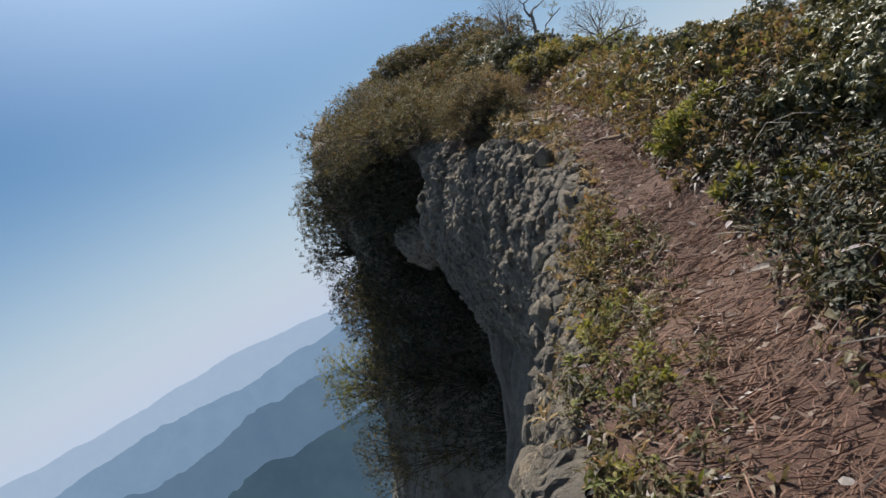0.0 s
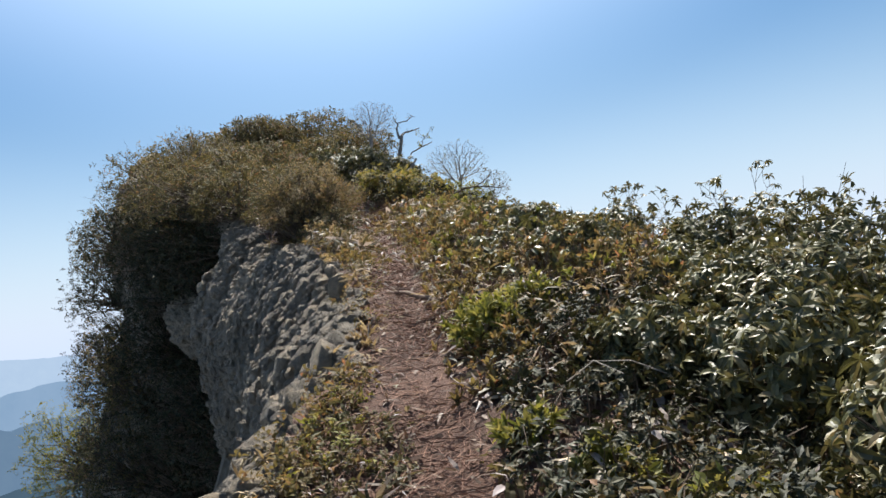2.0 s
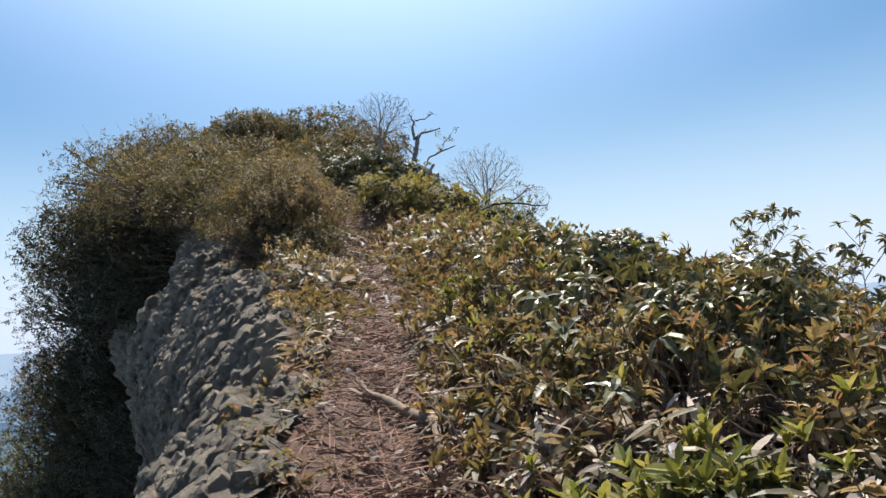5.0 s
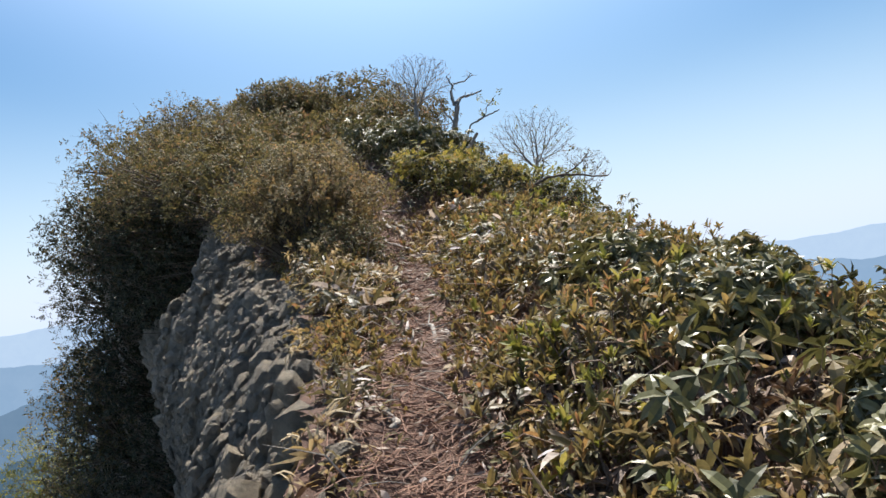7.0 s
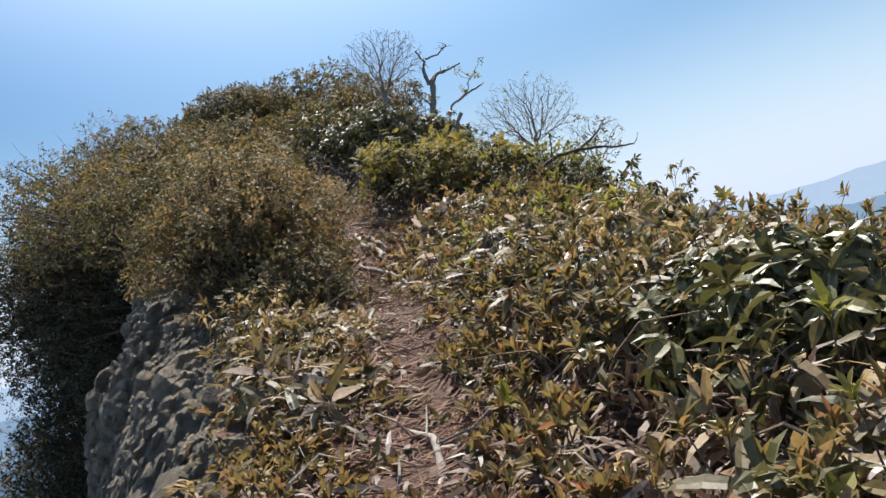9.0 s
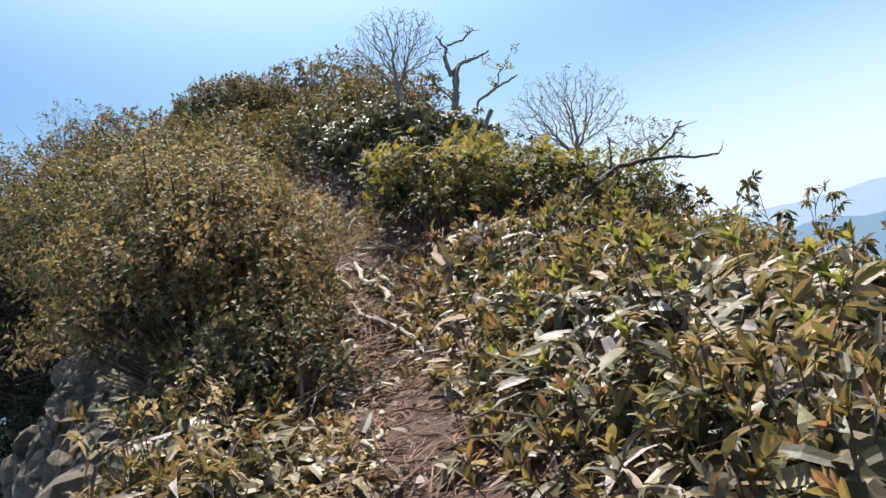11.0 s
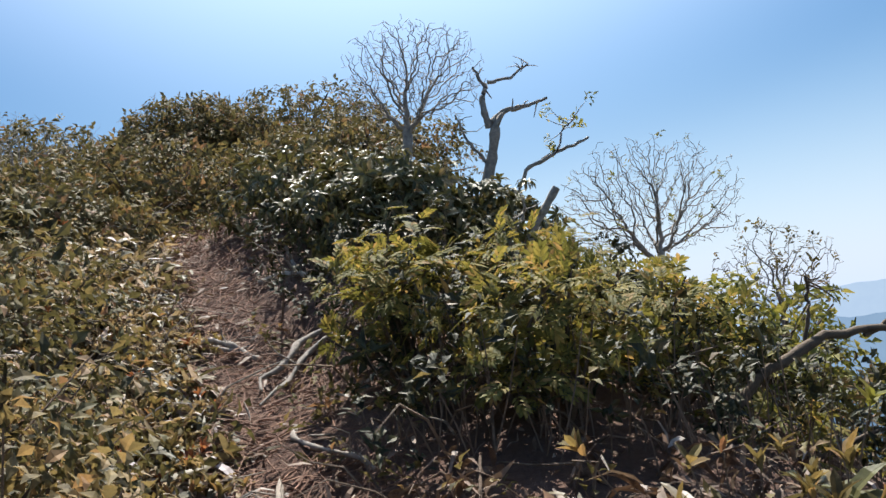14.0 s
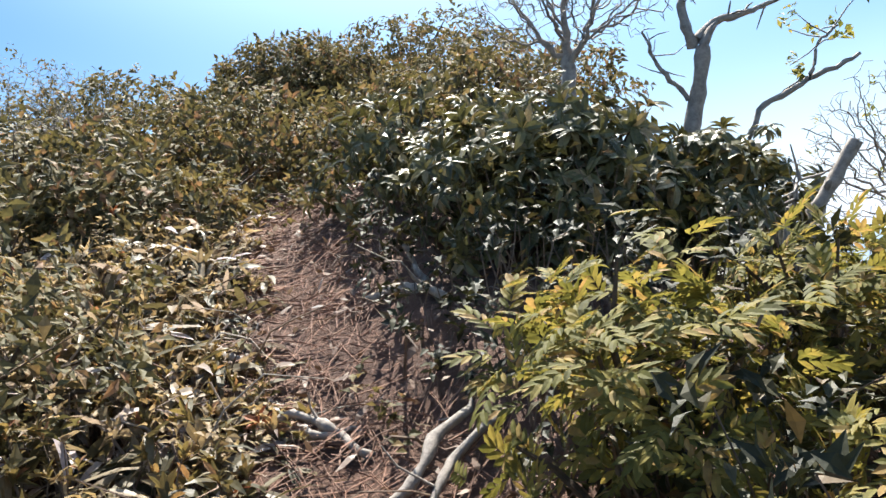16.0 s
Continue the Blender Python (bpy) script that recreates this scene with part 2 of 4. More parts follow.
def leaf(length, width, droop=0.25, fold=0.16):
    """A rounded leaf along +x, folded at its midrib and bowed down: eight triangles."""
    rows = ((0.32, 0.46, 0.03), (0.7, 0.43, -0.3 * droop))
    v = [[0, 0, 0]]
    for s, w, z in rows:
        v += [[s * length, w * width, z * length + fold * width], [s * length, 0, z * length], [s * length, -w * width, z * length + fold * width]]
    v.append([length, 0, -droop * length])
    f = [[0, 2, 1], [0, 3, 2], [1, 2, 5], [1, 5, 4], [2, 3, 6], [2, 6, 5], [4, 5, 7], [5, 6, 7]]
    return np.array(v, float), np.array(f)


def leaflet(length, width, droop=0.2):
    """A small folded leaf: four triangles."""
    v = np.array([[0, 0, 0], [0.45 * length, width / 2, 0.18 * width], [0.45 * length, -width / 2, 0.18 * width], [0.45 * length, 0, 0], [length, 0, -droop * length]], float)
    return v, np.array([[0, 3, 1], [0, 2, 3], [3, 4, 1], [3, 2, 4]])


def long_leaf(length, width, droop=0.35):
    """A long blade that bends over: six triangles."""
    v = np.array([[0, 0, 0], [0.3 * length, width / 2, 0.02 * length], [0.3 * length, -width / 2, 0.02 * length],
                  [0.68 * length, 0.38 * width, -0.1 * length], [0.68 * length, -0.38 * width, -0.1 * length], [length, 0, -droop * length]], float)
    return v, np.array([[0, 2, 1], [1, 2, 4], [1, 4, 3], [3, 4, 5]])


def blade(length, width, droop=0.5):
    """A broad bamboo-grass leaf, folded along its midrib and bending over towards its tip: twelve triangles."""
    v = [[0, 0, 0]]
    for s, w, z in ((0.22, 0.42, 0.03), (0.52, 0.5, -0.06 - 0.2 * droop), (0.8, 0.3, -0.12 - 0.6 * droop)):
        x, fold = s * length * (1 - 0.2 * droop * s), 0.2 * w * width
        v += [[x, w * width, z * length + fold], [x, 0, z * length], [x, -w * width, z * length + fold]]
    v.append([length * (0.95 - 0.25 * droop), 0, -(0.15 + 0.95 * droop) * length])
    f = [[0, 2, 1], [0, 3, 2], [7, 8, 10], [8, 9, 10]]
    for a in (1, 4):
        f += [[a, a + 1, a + 4], [a, a + 4, a + 3], [a + 1, a + 2, a + 5], [a + 1, a + 5, a + 4]]
    return np.array(v, float), np.array(f)


def placed(template, tilt, spin, at=(0, 0, 0), scale=1.0):
    """A copy of a template, tipped up by tilt and turned by spin, in radians."""
    v, f = template
    ct, st, cs, ss = math.cos(tilt), math.sin(tilt), math.cos(spin), math.sin(spin)
    r = np.array([[cs, -ss, 0], [ss, cs, 0], [0, 0, 1]]) @ np.array([[ct, 0, -st], [0, 1, 0], [st, 0, ct]])
    return v @ r.T * scale + np.array(at, float), f


def whorl(rng, count, length, width, tilt, up=0.0):
    """Leaves that spread from one point, as on a rhododendron's shoot."""
    return join([placed(leaf(length * rng.uniform(0.75, 1.15), width * rng.uniform(0.85, 1.15), 0.3), tilt + rng.normal(0, 0.25), k * 2.4 + rng.normal(0, 0.2), (0, 0, up * k / count)) for k in range(count)])


def sprig(rng, count, length, width, reach):
    """Leaves set along a short shoot."""
    shape = leaf if length > 0.1 else leaflet
    return join([placed(shape(length * rng.uniform(0.6, 1.2), width * rng.uniform(0.8, 1.2)), rng.uniform(-0.2, 0.9), rng.uniform(0, 6.28), (rng.normal(0, reach * 0.2), rng.normal(0, reach * 0.2), reach * k / count)) for k in range(count)])


def tuft(rng, count, length, width):
    """Long blades from one culm, bending outwards."""
    return join([placed(long_leaf(length * rng.uniform(0.6, 1.15), width * rng.uniform(0.8, 1.2), rng.uniform(0.3, 0.8)), rng.uniform(-0.2, 0.9), rng.uniform(0, 6.28), (0, 0, rng.uniform(-0.4, 0.05) * length)) for k in range(count)])


def sasa(rng, count, length, width):
    """A fan of broad blades at the head of a culm, the outer ones hanging."""
    turn = rng.uniform(0, 6.28)
    return join([placed(blade(length * rng.uniform(0.55, 1.15), width * rng.uniform(0.75, 1.15), rng.uniform(0.15, 0.9)), rng.uniform(-0.35, 0.75), turn + k * 2.4 + rng.normal(0, 0.4), (0, 0, rng.uniform(-0.35, 0.05) * length)) for k in range(count)])


def candle(rng, count, length, width):
    """An upright shoot with its leaves held up around it."""
    return join([placed(leaf(length * rng.uniform(0.7, 1.15), width * rng.uniform(0.8, 1.15), 0.1), rng.uniform(0.55, 1.25), k * 2.4 + rng.normal(0, 0.3), (0, 0, 0.55 * length * (k / count - 0.6))) for k in range(count)])


def pinnate(length, pairs):
    """A compound leaf: narrow toothed leaflets in close pairs along a bending stalk, longest towards the tip."""
    out = []
    for k in range(pairs):
        s = 0.4 + 0.56 * k / (pairs - 1)
        at = (s * length, 0, -0.16 * length * s * s)
        size = length * (0.3 + 0.2 * s)
        for side in (1, -1):
            out.append(placed(leaf(size, size * 0.34, 0.12, 0.1), 0.05 - 0.2 * s, side * (0.95 - 0.45 * s), at))
    out.append(placed(leaf(length * 0.46, length * 0.13, 0.15, 0.1), -0.25, 0, (length, 0, -0.16 * length)))
    return join(out)


def compound(rng, count, length):
    """Compound leaves that spread from the end of a shoot."""
    return join([placed(pinnate(length * rng.uniform(0.7, 1.1), 4), rng.uniform(0.0, 0.8), k * 6.28 / count + rng.normal(0, 0.3), (0, 0, -0.03 * k)) for k in range(count)])


R0 = np.random.default_rng(7)
LEAFY = {
    "rhodo": [whorl(R0, 8, 0.105, 0.038, t) for t in (0.0, 0.3, -0.4, 0.5)],
    "big": [whorl(R0, 7, 0.13, 0.048, t) for t in (0.1, -0.3, 0.35)],
    "small": [sprig(R0, 7, 0.045, 0.022, 0.07) for _ in range(4)],
    "fine": [sprig(R0, 9, 0.032, 0.016, 0.1) for _ in range(4)],
    "shoot": [sprig(R0, 10, 0.075, 0.03, 0.1) for _ in range(4)],
    "tuft": [tuft(R0, 8, 0.15, 0.026) for _ in range(5)],
    "sasa": [sasa(R0, 6, 0.16, 0.04) for _ in range(6)],
    "candle": [candle(R0, 8, 0.075, 0.026) for _ in range(4)],
    "rowan": [compound(R0, 5, 0.115) for _ in range(4)],
    "loose": [placed(long_leaf(0.14, 0.035, 0.15), 0, 0), placed(long_leaf(0.09, 0.045, 0.2), 0, 0), placed(long_leaf(0.2, 0.022, -0.1), 0, 0)],
}


def leaves_at(rng, kind, places, ways, size, spread=0.5):
    """Clumps of the kind at the places, facing the ways."""
    kinds = LEAFY[kind]
    which = rng.integers(0, len(kinds), len(places))
    out = []
    for k, template in enumerate(kinds):
        at = np.where(which == k)[0]
        if len(at):
            out.append(strew(template, places[at], turns(rng, ways[at], spread), size * rng.uniform(0.7, 1.3, len(at))))
    return join(out)


# ---- the ridge ----
# Along the path: its middle, its height, and the edge of the cliff beside it.
PATH_X = ((-30, -1.5), (-6, -0.3), (0, 0.05), (2.5, 0.05), (4, 0.22), (6, 0.38), (8, 0.5), (10, 0.45), (12, 0.36), (13.5, 0.16), (14.7, -0.03), (15.8, -0.18), (17, -0.45), (18.2, -1.05), (19.5, -1.55), (21, -2.0), (27, -4.0), (60, -6))
PATH_Z = ((-30, -4), (-6, 0.6), (0, 1.2), (2, 1.35), (4.9, 1.6), (8, 2.5), (9.6, 2.92), (11, 3.15), (12.8, 3.55), (14.5, 3.74), (15.5, 4.1), (17.1, 4.65), (19.2, 5.6), (21, 6.2), (24, 7.3), (27, 8.6), (30, 8.6), (40, 5), (60, -6))
EDGE_X = ((-30, -2.5), (-6, -1.1), (0, -0.85), (3, -0.75), (5, -0.55), (6.5, -0.26), (8, -0.02), (9.5, -0.08), (11, -0.3), (12.5, -0.6), (13.4, -0.85), (14.5, -1.2), (15.5, -1.7), (16.5, -2.2), (17.3, -2.5), (18.2, -3.0), (19.5, -4.0), (21, -4.75), (24, -6.3), (28, -7.0), (60, -12))


def along(table, y):
    t = np.array(table, float)
    v = np.interp(y, t[:, 0], t[:, 1])
    if table is EDGE_X:  # the brink is ragged
        v = v + 0.07 * np.sin(np.asarray(y) * 5.1) * np.sin(np.asarray(y) * 2.3 + 1) + 0.04 * np.sin(np.asarray(y) * 13.7)
    return v


def wobble(p, scale, seed=0.0):
    return np.array([noise.fractal(Vector((float(a[0]) * scale + seed, float(a[1]) * scale, float(a[2]) * scale)), 0.9, 2.0, 4) for a in p])


# How wide the path is trodden bare.
BARE = ((-30, 0.3), (0, 0.3), (4, 0.27), (6, 0.22), (8, 0.26), (9, 0.34), (9.8, 0.32), (10.4, 0.1), (11.0, 0.1), (11.6, 0.2), (12.5, 0.3), (14, 0.3), (15.5, 0.2), (17, 0.21), (18.5, 0.2), (19.6, 0.16), (20, 0.0), (60, 0.0))
FALL = ((-9, -0.7), (-3, -0.1), (-0.6, 0.02), (-0.3, 0.0), (0, -0.04), (0.3, 0.0), (0.6, 0.1), (1.5, 0.08), (2.5, -0.2), (4, -1.0), (7, -4.2), (20, -16), (80, -60), (400, -220), (4500, -420))


def ground_z(x, y):
    """The height of the ridge's top and of its gentler side."""
    d = x - along(PATH_X, y)
    return along(PATH_Z, y) + along(FALL, d) - 0.14 * np.clip((np.asarray(y) - 8.5) / 2.5, 0, 1) * np.clip(d - 0.9, 0, 6) - 0.5 * np.clip((np.asarray(y) - 22) / 3, 0, 1) * np.clip(-d - 0.9, 0, 5)


def ground():
    ys = np.concatenate([np.linspace(-4500, -40, 12), np.arange(-30, -2, 2.0), np.arange(-2, 22, 0.16), np.arange(22, 60, 1.5), np.linspace(70, 4500, 14)])
    us = np.concatenate([np.linspace(0, 1, 26)[:-1], 1 + np.linspace(0, 1, 40) ** 1.3 * 3, 4 + np.array([0.6, 1.4, 2.6, 5, 9, 16, 40, 90, 250, 800, 2000, 4400])])
    grid = []
    for y in ys:
        xe, xp = along(EDGE_X, y) - 0.06, along(PATH_X, y)
        xs = np.where(us < 1, xe + (xp + 0.3 - xe) * us, xp + 0.3 + (us - 1))
        z = ground_z(xs, np.full_like(xs, y))
        if abs(y) > 60:
            z = np.minimum(z, -6 - 0.45 * (abs(y) - 60)).clip(-420, 99)
        grid.append(np.stack([xs, np.full_like(xs, y), z], 1))
    g = np.array(grid)
    v = g.reshape(-1, 3)
    near = (np.abs(v[:, 1] - 10) < 14) & (v[:, 0] < 8)
    v[near, 2] += 0.05 * wobble(v[near], 1.6) + 0.02 * wobble(v[near], 7.0, 5)
    v[~near, 2] += 0.15 * wobble(v[~near], 0.3)
    n, m = g.shape[:2]
    i, j = np.meshgrid(np.arange(n - 1), np.arange(m - 1), indexing="ij")
    q = (i * m + j).ravel()
    return v, np.stack([q, q + 1, q + m + 1, q + m], 1)


tagged(new("ground", mesh_from("ground", *ground(), SOIL, True)), "red-brown earth ridge with a narrow trodden path", "ground", kind="structure")

# The cliff: how far out and how far down from the edge, from the brim to the valley.
DROP = ((0, 0.12, 0.06), (0.08, 0.0, 0.0), (0.2, -0.3, -0.28), (0.36, -0.78, -1.0), (0.48, -1.0, -1.75), (0.6, -1.0, -2.8), (0.7, -0.8, -4.2), (0.8, -1.7, -7), (0.9, -4, -13), (1.0, -14, -30))


def cliff():
    ys = np.concatenate([np.arange(-14, 1, 0.5), np.arange(1, 19, 0.055), np.arange(19, 24, 0.1), np.arange(24, 34, 0.3)])
    s = np.concatenate([np.linspace(0, 0.7, 90), np.linspace(0.7, 1.0, 16)[1:]])
    d = np.array(DROP)
    out, down = np.interp(s, d[:, 0], d[:, 1]), np.interp(s, d[:, 0], d[:, 2])
    rows = []
    for y in ys:
        xe = along(EDGE_X, y)
        rib = math.exp(-((y - 15.6) / 1.6) ** 2)
        hollow = min(max((y - 16.5) / 0.6, 0), 1) * min(max((20.5 - y) / 1.2, 0), 1)
        o = out * (1 + 0.2 * rib) + hollow * 3.2 * np.clip((-down - 0.3) / 1.5, 0, 1)
        z0 = along(PATH_Z, y) + along(FALL, xe - along(PATH_X, y)) - 0.03
        rows.append(np.stack([xe + o, np.full_like(o, y), z0 + down * (1 + 0.25 * rib * (down > -2))], 1))
    g = np.array(rows)
    n, m = g.shape[:2]
    du, dv = np.gradient(g, axis=0), np.gradient(g, axis=1)
    nor = np.cross(dv, du)
    nor /= np.linalg.norm(nor, axis=2)[:, :, None] + 1e-9
    nor *= np.sign((nor * [-1, -0.2, 0.3]).sum(2))[:, :, None]
    v, nv = g.reshape(-1, 3), nor.reshape(-1, 3)
    amount = []
    for p in v:
        q = Vector(p)
        w = q + 0.35 * noise.noise_vector(q * 1.3)
        da, _ = noise.voronoi(Vector((w.x * 2.4, w.y * 2.4, w.z * 1.7)))
        db, _ = noise.voronoi(Vector((w.x * 7.5, w.y * 7.5, w.z * 6.0)))
        big = noise.fractal(q * 0.5, 0.9, 2.0, 3)
        amount.append(0.34 * big + 0.22 * min(da[1] - da[0], 0.5) + 0.12 * min(db[1] - db[0], 0.35))
    fade = np.repeat(np.interp(s, [0, 0.06, 0.16], [0.1, 0.35, 1.0])[None], n, 0).ravel()
    v = v + nv * (np.array(amount) * fade)[:, None]
    i, j = np.meshgrid(np.arange(n - 1), np.arange(m - 1), indexing="ij")
    q = (i * m + j).ravel()
    return v, np.stack([q, q + m, q + m + 1, q + 1], 1), g, nor


cv, cf, CLIFF_GRID, CLIFF_NORMAL = cliff()
cliff_face = tagged(new("cliff", mesh_from("cliff", cv, cf, ROCK)), "sheer grey conglomerate cliff face below the path", "cliff", kind="structure")

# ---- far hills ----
# Haze put into the glow colours: each farther ring is paler.
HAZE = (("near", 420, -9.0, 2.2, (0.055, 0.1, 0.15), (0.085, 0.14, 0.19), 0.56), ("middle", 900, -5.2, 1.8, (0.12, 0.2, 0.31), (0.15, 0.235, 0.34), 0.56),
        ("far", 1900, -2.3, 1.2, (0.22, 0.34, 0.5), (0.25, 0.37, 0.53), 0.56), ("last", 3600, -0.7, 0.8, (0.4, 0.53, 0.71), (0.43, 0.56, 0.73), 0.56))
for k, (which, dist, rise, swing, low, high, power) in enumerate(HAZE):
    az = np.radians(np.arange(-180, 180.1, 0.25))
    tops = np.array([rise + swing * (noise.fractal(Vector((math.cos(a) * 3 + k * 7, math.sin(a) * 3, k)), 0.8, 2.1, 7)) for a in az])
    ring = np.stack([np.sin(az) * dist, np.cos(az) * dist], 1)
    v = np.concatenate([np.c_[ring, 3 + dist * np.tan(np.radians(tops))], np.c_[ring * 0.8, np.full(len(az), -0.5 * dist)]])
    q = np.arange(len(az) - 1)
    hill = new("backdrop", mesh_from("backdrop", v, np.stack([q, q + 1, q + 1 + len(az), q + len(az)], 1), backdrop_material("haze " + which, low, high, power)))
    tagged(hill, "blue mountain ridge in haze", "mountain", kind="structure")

# ---- plants ----

def surface(x, y):
    return ground_z(x, y)


def stems_to(rng, base, ends, thick, sides=4):
    """Bent stems from near the base to the ends."""
    out = []
    for e in ends:
        b = base + rng.normal(0, 0.05, 3) * [1, 1, 0]
        mid = (b * 0.5 + e * 0.5) + rng.normal(0, 0.08, 3) * np.linalg.norm(e - b)
        out.append(tube([b, b * 0.45 + mid * 0.55 - [0, 0, 0.02], mid * 0.55 + e * 0.45, e], [thick, thick * 0.75, thick * 0.5, thick * 0.25], sides))
    return join(out)


def shrub(kind, mat, at, radii, count, label, name="shrub", category="shrub", size=1.0, seed=1, group="", bare=0.0, spread=0.5, low=-0.55, lumps=0.22):
    """A bush: an uneven dome of leafy shoots on stems. at: the middle of the dome."""
    rng = np.random.default_rng(seed)
    c, r = np.array(at, float), np.array(radii, float)
    d = rng.normal(size=(count * 4, 3))
    d /= np.linalg.norm(d, axis=1)[:, None]
    d = d[(d[:, 2] > low)][:count]
    bump = np.array([noise.fractal(Vector(u * 2.2) + Vector((seed * 3.1, 0, 0)), 0.9, 2.0, 3) for u in d])
    reach = (1.0 + lumps * bump) * (1 - rng.random(len(d)) ** 2 * 0.55)
    places = c + d * r * reach[:, None]
    floor = np.array([surface(p[0], p[1]) for p in places]) + 0.05
    over = places[:, 0] > along(EDGE_X, places[:, 1])
    keep = (places[:, 2] > floor) | ~over
    places, d = places[keep], d[keep]
    ways = d * [1, 1, 0.6] + [0, 0, 0.55]
    base = np.array([c[0], c[1], min(surface(c[0], c[1]), c[2] - 0.2)]) if c[0] > along(EDGE_X, c[1]) else c + [0.8 * r[0], 0.1, -0.3 * r[2]]
    thing = new(name)
    tagged(thing, label, category, group)
    thing.location = base
    some = places[rng.choice(len(places), min(len(places), max(14, count // 14)), replace=False)]
    tagged(part("wood", mesh_from("wood", *[a if k else a - base for k, a in enumerate(stems_to(rng, base - [0, 0, 0.05], some, 0.012 + 0.008 * float(r.max())))], STEM), thing), kind="stuff")
    v, f = leaves_at(rng, kind, places, ways, size, spread)
    tagged(part("foliage", mesh_from("foliage", v - base, f, mat), thing), kind="stuff")
    if bare:
        tips = c + d[: int(40 * bare)] * r * rng.uniform(1.05, 1.35, (len(d[: int(40 * bare)]), 1))
        tagged(part("dead_wood", mesh_from("dead_wood", *[a if k else a - base for k, a in enumerate(stems_to(rng, base, tips, 0.007, 3))], TWIG), thing), kind="stuff")
    return thing


def carpet(name, label, kind, mat, count, x0, x1, y0, y1, tall, size, seed, stem=True, bald=0.35, spread=0.5, brink=False):
    """Low plants over a strip of the ridge; x0 and x1 are taken from the middle of the path."""
    rng = np.random.default_rng(seed)
    y = rng.uniform(y0, y1, count)
    x = along(PATH_X, y) + rng.uniform(x0, x1, count)
    if brink:
        x = along(EDGE_X, y) + rng.uniform(-0.12, 0.3, count)
    ok = (x > along(EDGE_X, y) + 0.08) | brink
    thick = np.array([noise.noise(Vector((a * 0.9, b * 0.9, seed))) for a, b in zip(x, y)])
    rough = np.array([noise.noise(Vector((a * 1.9, b * 1.9, 5.0))) for a, b in zip(x, y)])  # the trodden strip wanders
    ok &= (thick > -bald) & (np.abs(x - along(PATH_X, y)) > along(BARE, y) * rng.uniform(0.2, 1.6, count) * (1 + 1.1 * rough))
    shaded = (y > 15.3) & (y < 19) & (x > along(PATH_X, y) + 0.4) & (x < 2.2)  # too dark under the rowans and rhododendrons
    ok &= ~shaded | (rng.random(count) < 0.25)
    x, y, thick = x[ok], y[ok], thick[ok]
    z = ground_z(x, y)
    side = np.clip((np.abs(x - along(PATH_X, y)) - 0.1) / 0.8, 0.2, 1)
    h = rng.uniform(tall[0], tall[1], len(x)) * side * (1 + 0.5 * thick)
    lean = rng.normal(0, 0.25, (len(x), 2)) * h[:, None]
    tops = np.c_[x + lean[:, 0], y + lean[:, 1], z + h]
    ways = np.c_[rng.normal(0, 0.35, (len(x), 2)), np.ones(len(x))]
    thing = new(name)
    tagged(thing, label, "undergrowth", kind="stuff")
    v, f = leaves_at(rng, kind, tops, ways, size, spread)
    part("foliage", mesh_from("foliage", v, f, mat), thing)
    if stem:
        base = np.c_[x, y, z - 0.02]
        part("wood", mesh_from("wood", *join([tube([b, t * 0.6 + b * 0.4 + [0.01, 0, 0], t], [0.0035, 0.003, 0.002], 3) for b, t in zip(base, tops)]), TWIG), thing)
    return thing


# -- undergrowth along the path
carpet("bamboo_grass", "broad-leaved dwarf bamboo, green-grey and straw-coloured, beside the path", "sasa", SASA, 3300, 0.05, 3.2, 6.0, 15.6, (0.06, 0.3), 0.75, 11, bald=0.05, spread=0.35)
carpet("bamboo_grass", "broad-leaved dwarf bamboo with large drooping leaves on the slope", "sasa", SASA, 800, 0.5, 2.6, 12.4, 15.4, (0.08, 0.28), 1.0, 38, bald=0.3, spread=0.35)
carpet("bamboo_grass", "sparse straw-coloured dwarf bamboo under the bushes", "sasa", SASA, 420, 0.35, 2.6, 2.6, 7.0, (0.04, 0.2), 0.9, 32, spread=0.35)
carpet("dead_leaves", "withered brown leaves between the low plants", "tuft", DRY, 4200, 0.1, 3.0, 6.0, 16.0, (0.02, 0.16), 0.8, 39, stem=False, bald=0.6)
carpet("low_bushes", "ankle-high bushes with upright orange-brown and olive leaves", "candle", BROWN, 3900, 0.05, 2.4, 6.0, 15.5, (0.1, 0.42), 0.8, 12, bald=0.05, spread=0.25)
carpet("low_bushes", "upright shoots with yellow-green leaves among the bamboo", "candle", BRIGHT, 520, 0.3, 2.6, 6.5, 15.5, (0.14, 0.42), 0.85, 40, bald=0.02, spread=0.2)
carpet("low_bushes", "sparse small-leaved plants under the bushes", "small", OLIVE, 700, 0.3, 3.2, 0.8, 5.5, (0.04, 0.25), 1.1, 33)
carpet("low_bushes", "knee-high olive bushes with small leaves", "small", OLIVE, 3800, 0.05, 4.5, 7.5, 22.0, (0.06, 0.38), 1.1, 13, bald=0.05)
carpet("edge_plants", "low green and brown plants on the brink of the cliff", "shoot", OLIVE, 1100, -1.3, -0.05, 0.8, 6.3, (0.03, 0.13), 0.65, 14, bald=0.2)
carpet("edge_plants", "dry straw-coloured grass on the brink of the cliff", "tuft", SASA, 700, -1.3, -0.05, 0.8, 7.0, (0.02, 0.1), 0.65, 15, bald=0.2)
carpet("edge_plants", "sparse brown leaves between the path and the brink", "small", BROWN, 500, -0.7, -0.05, 6.0, 10.6, (0.03, 0.14), 0.95, 16, bald=0.1)
carpet("edge_plants", "brown bushes between the path and the rock", "candle", BROWN, 800, -1.2, -0.05, 10.2, 13.8, (0.05, 0.22), 0.7, 41, bald=0.3)
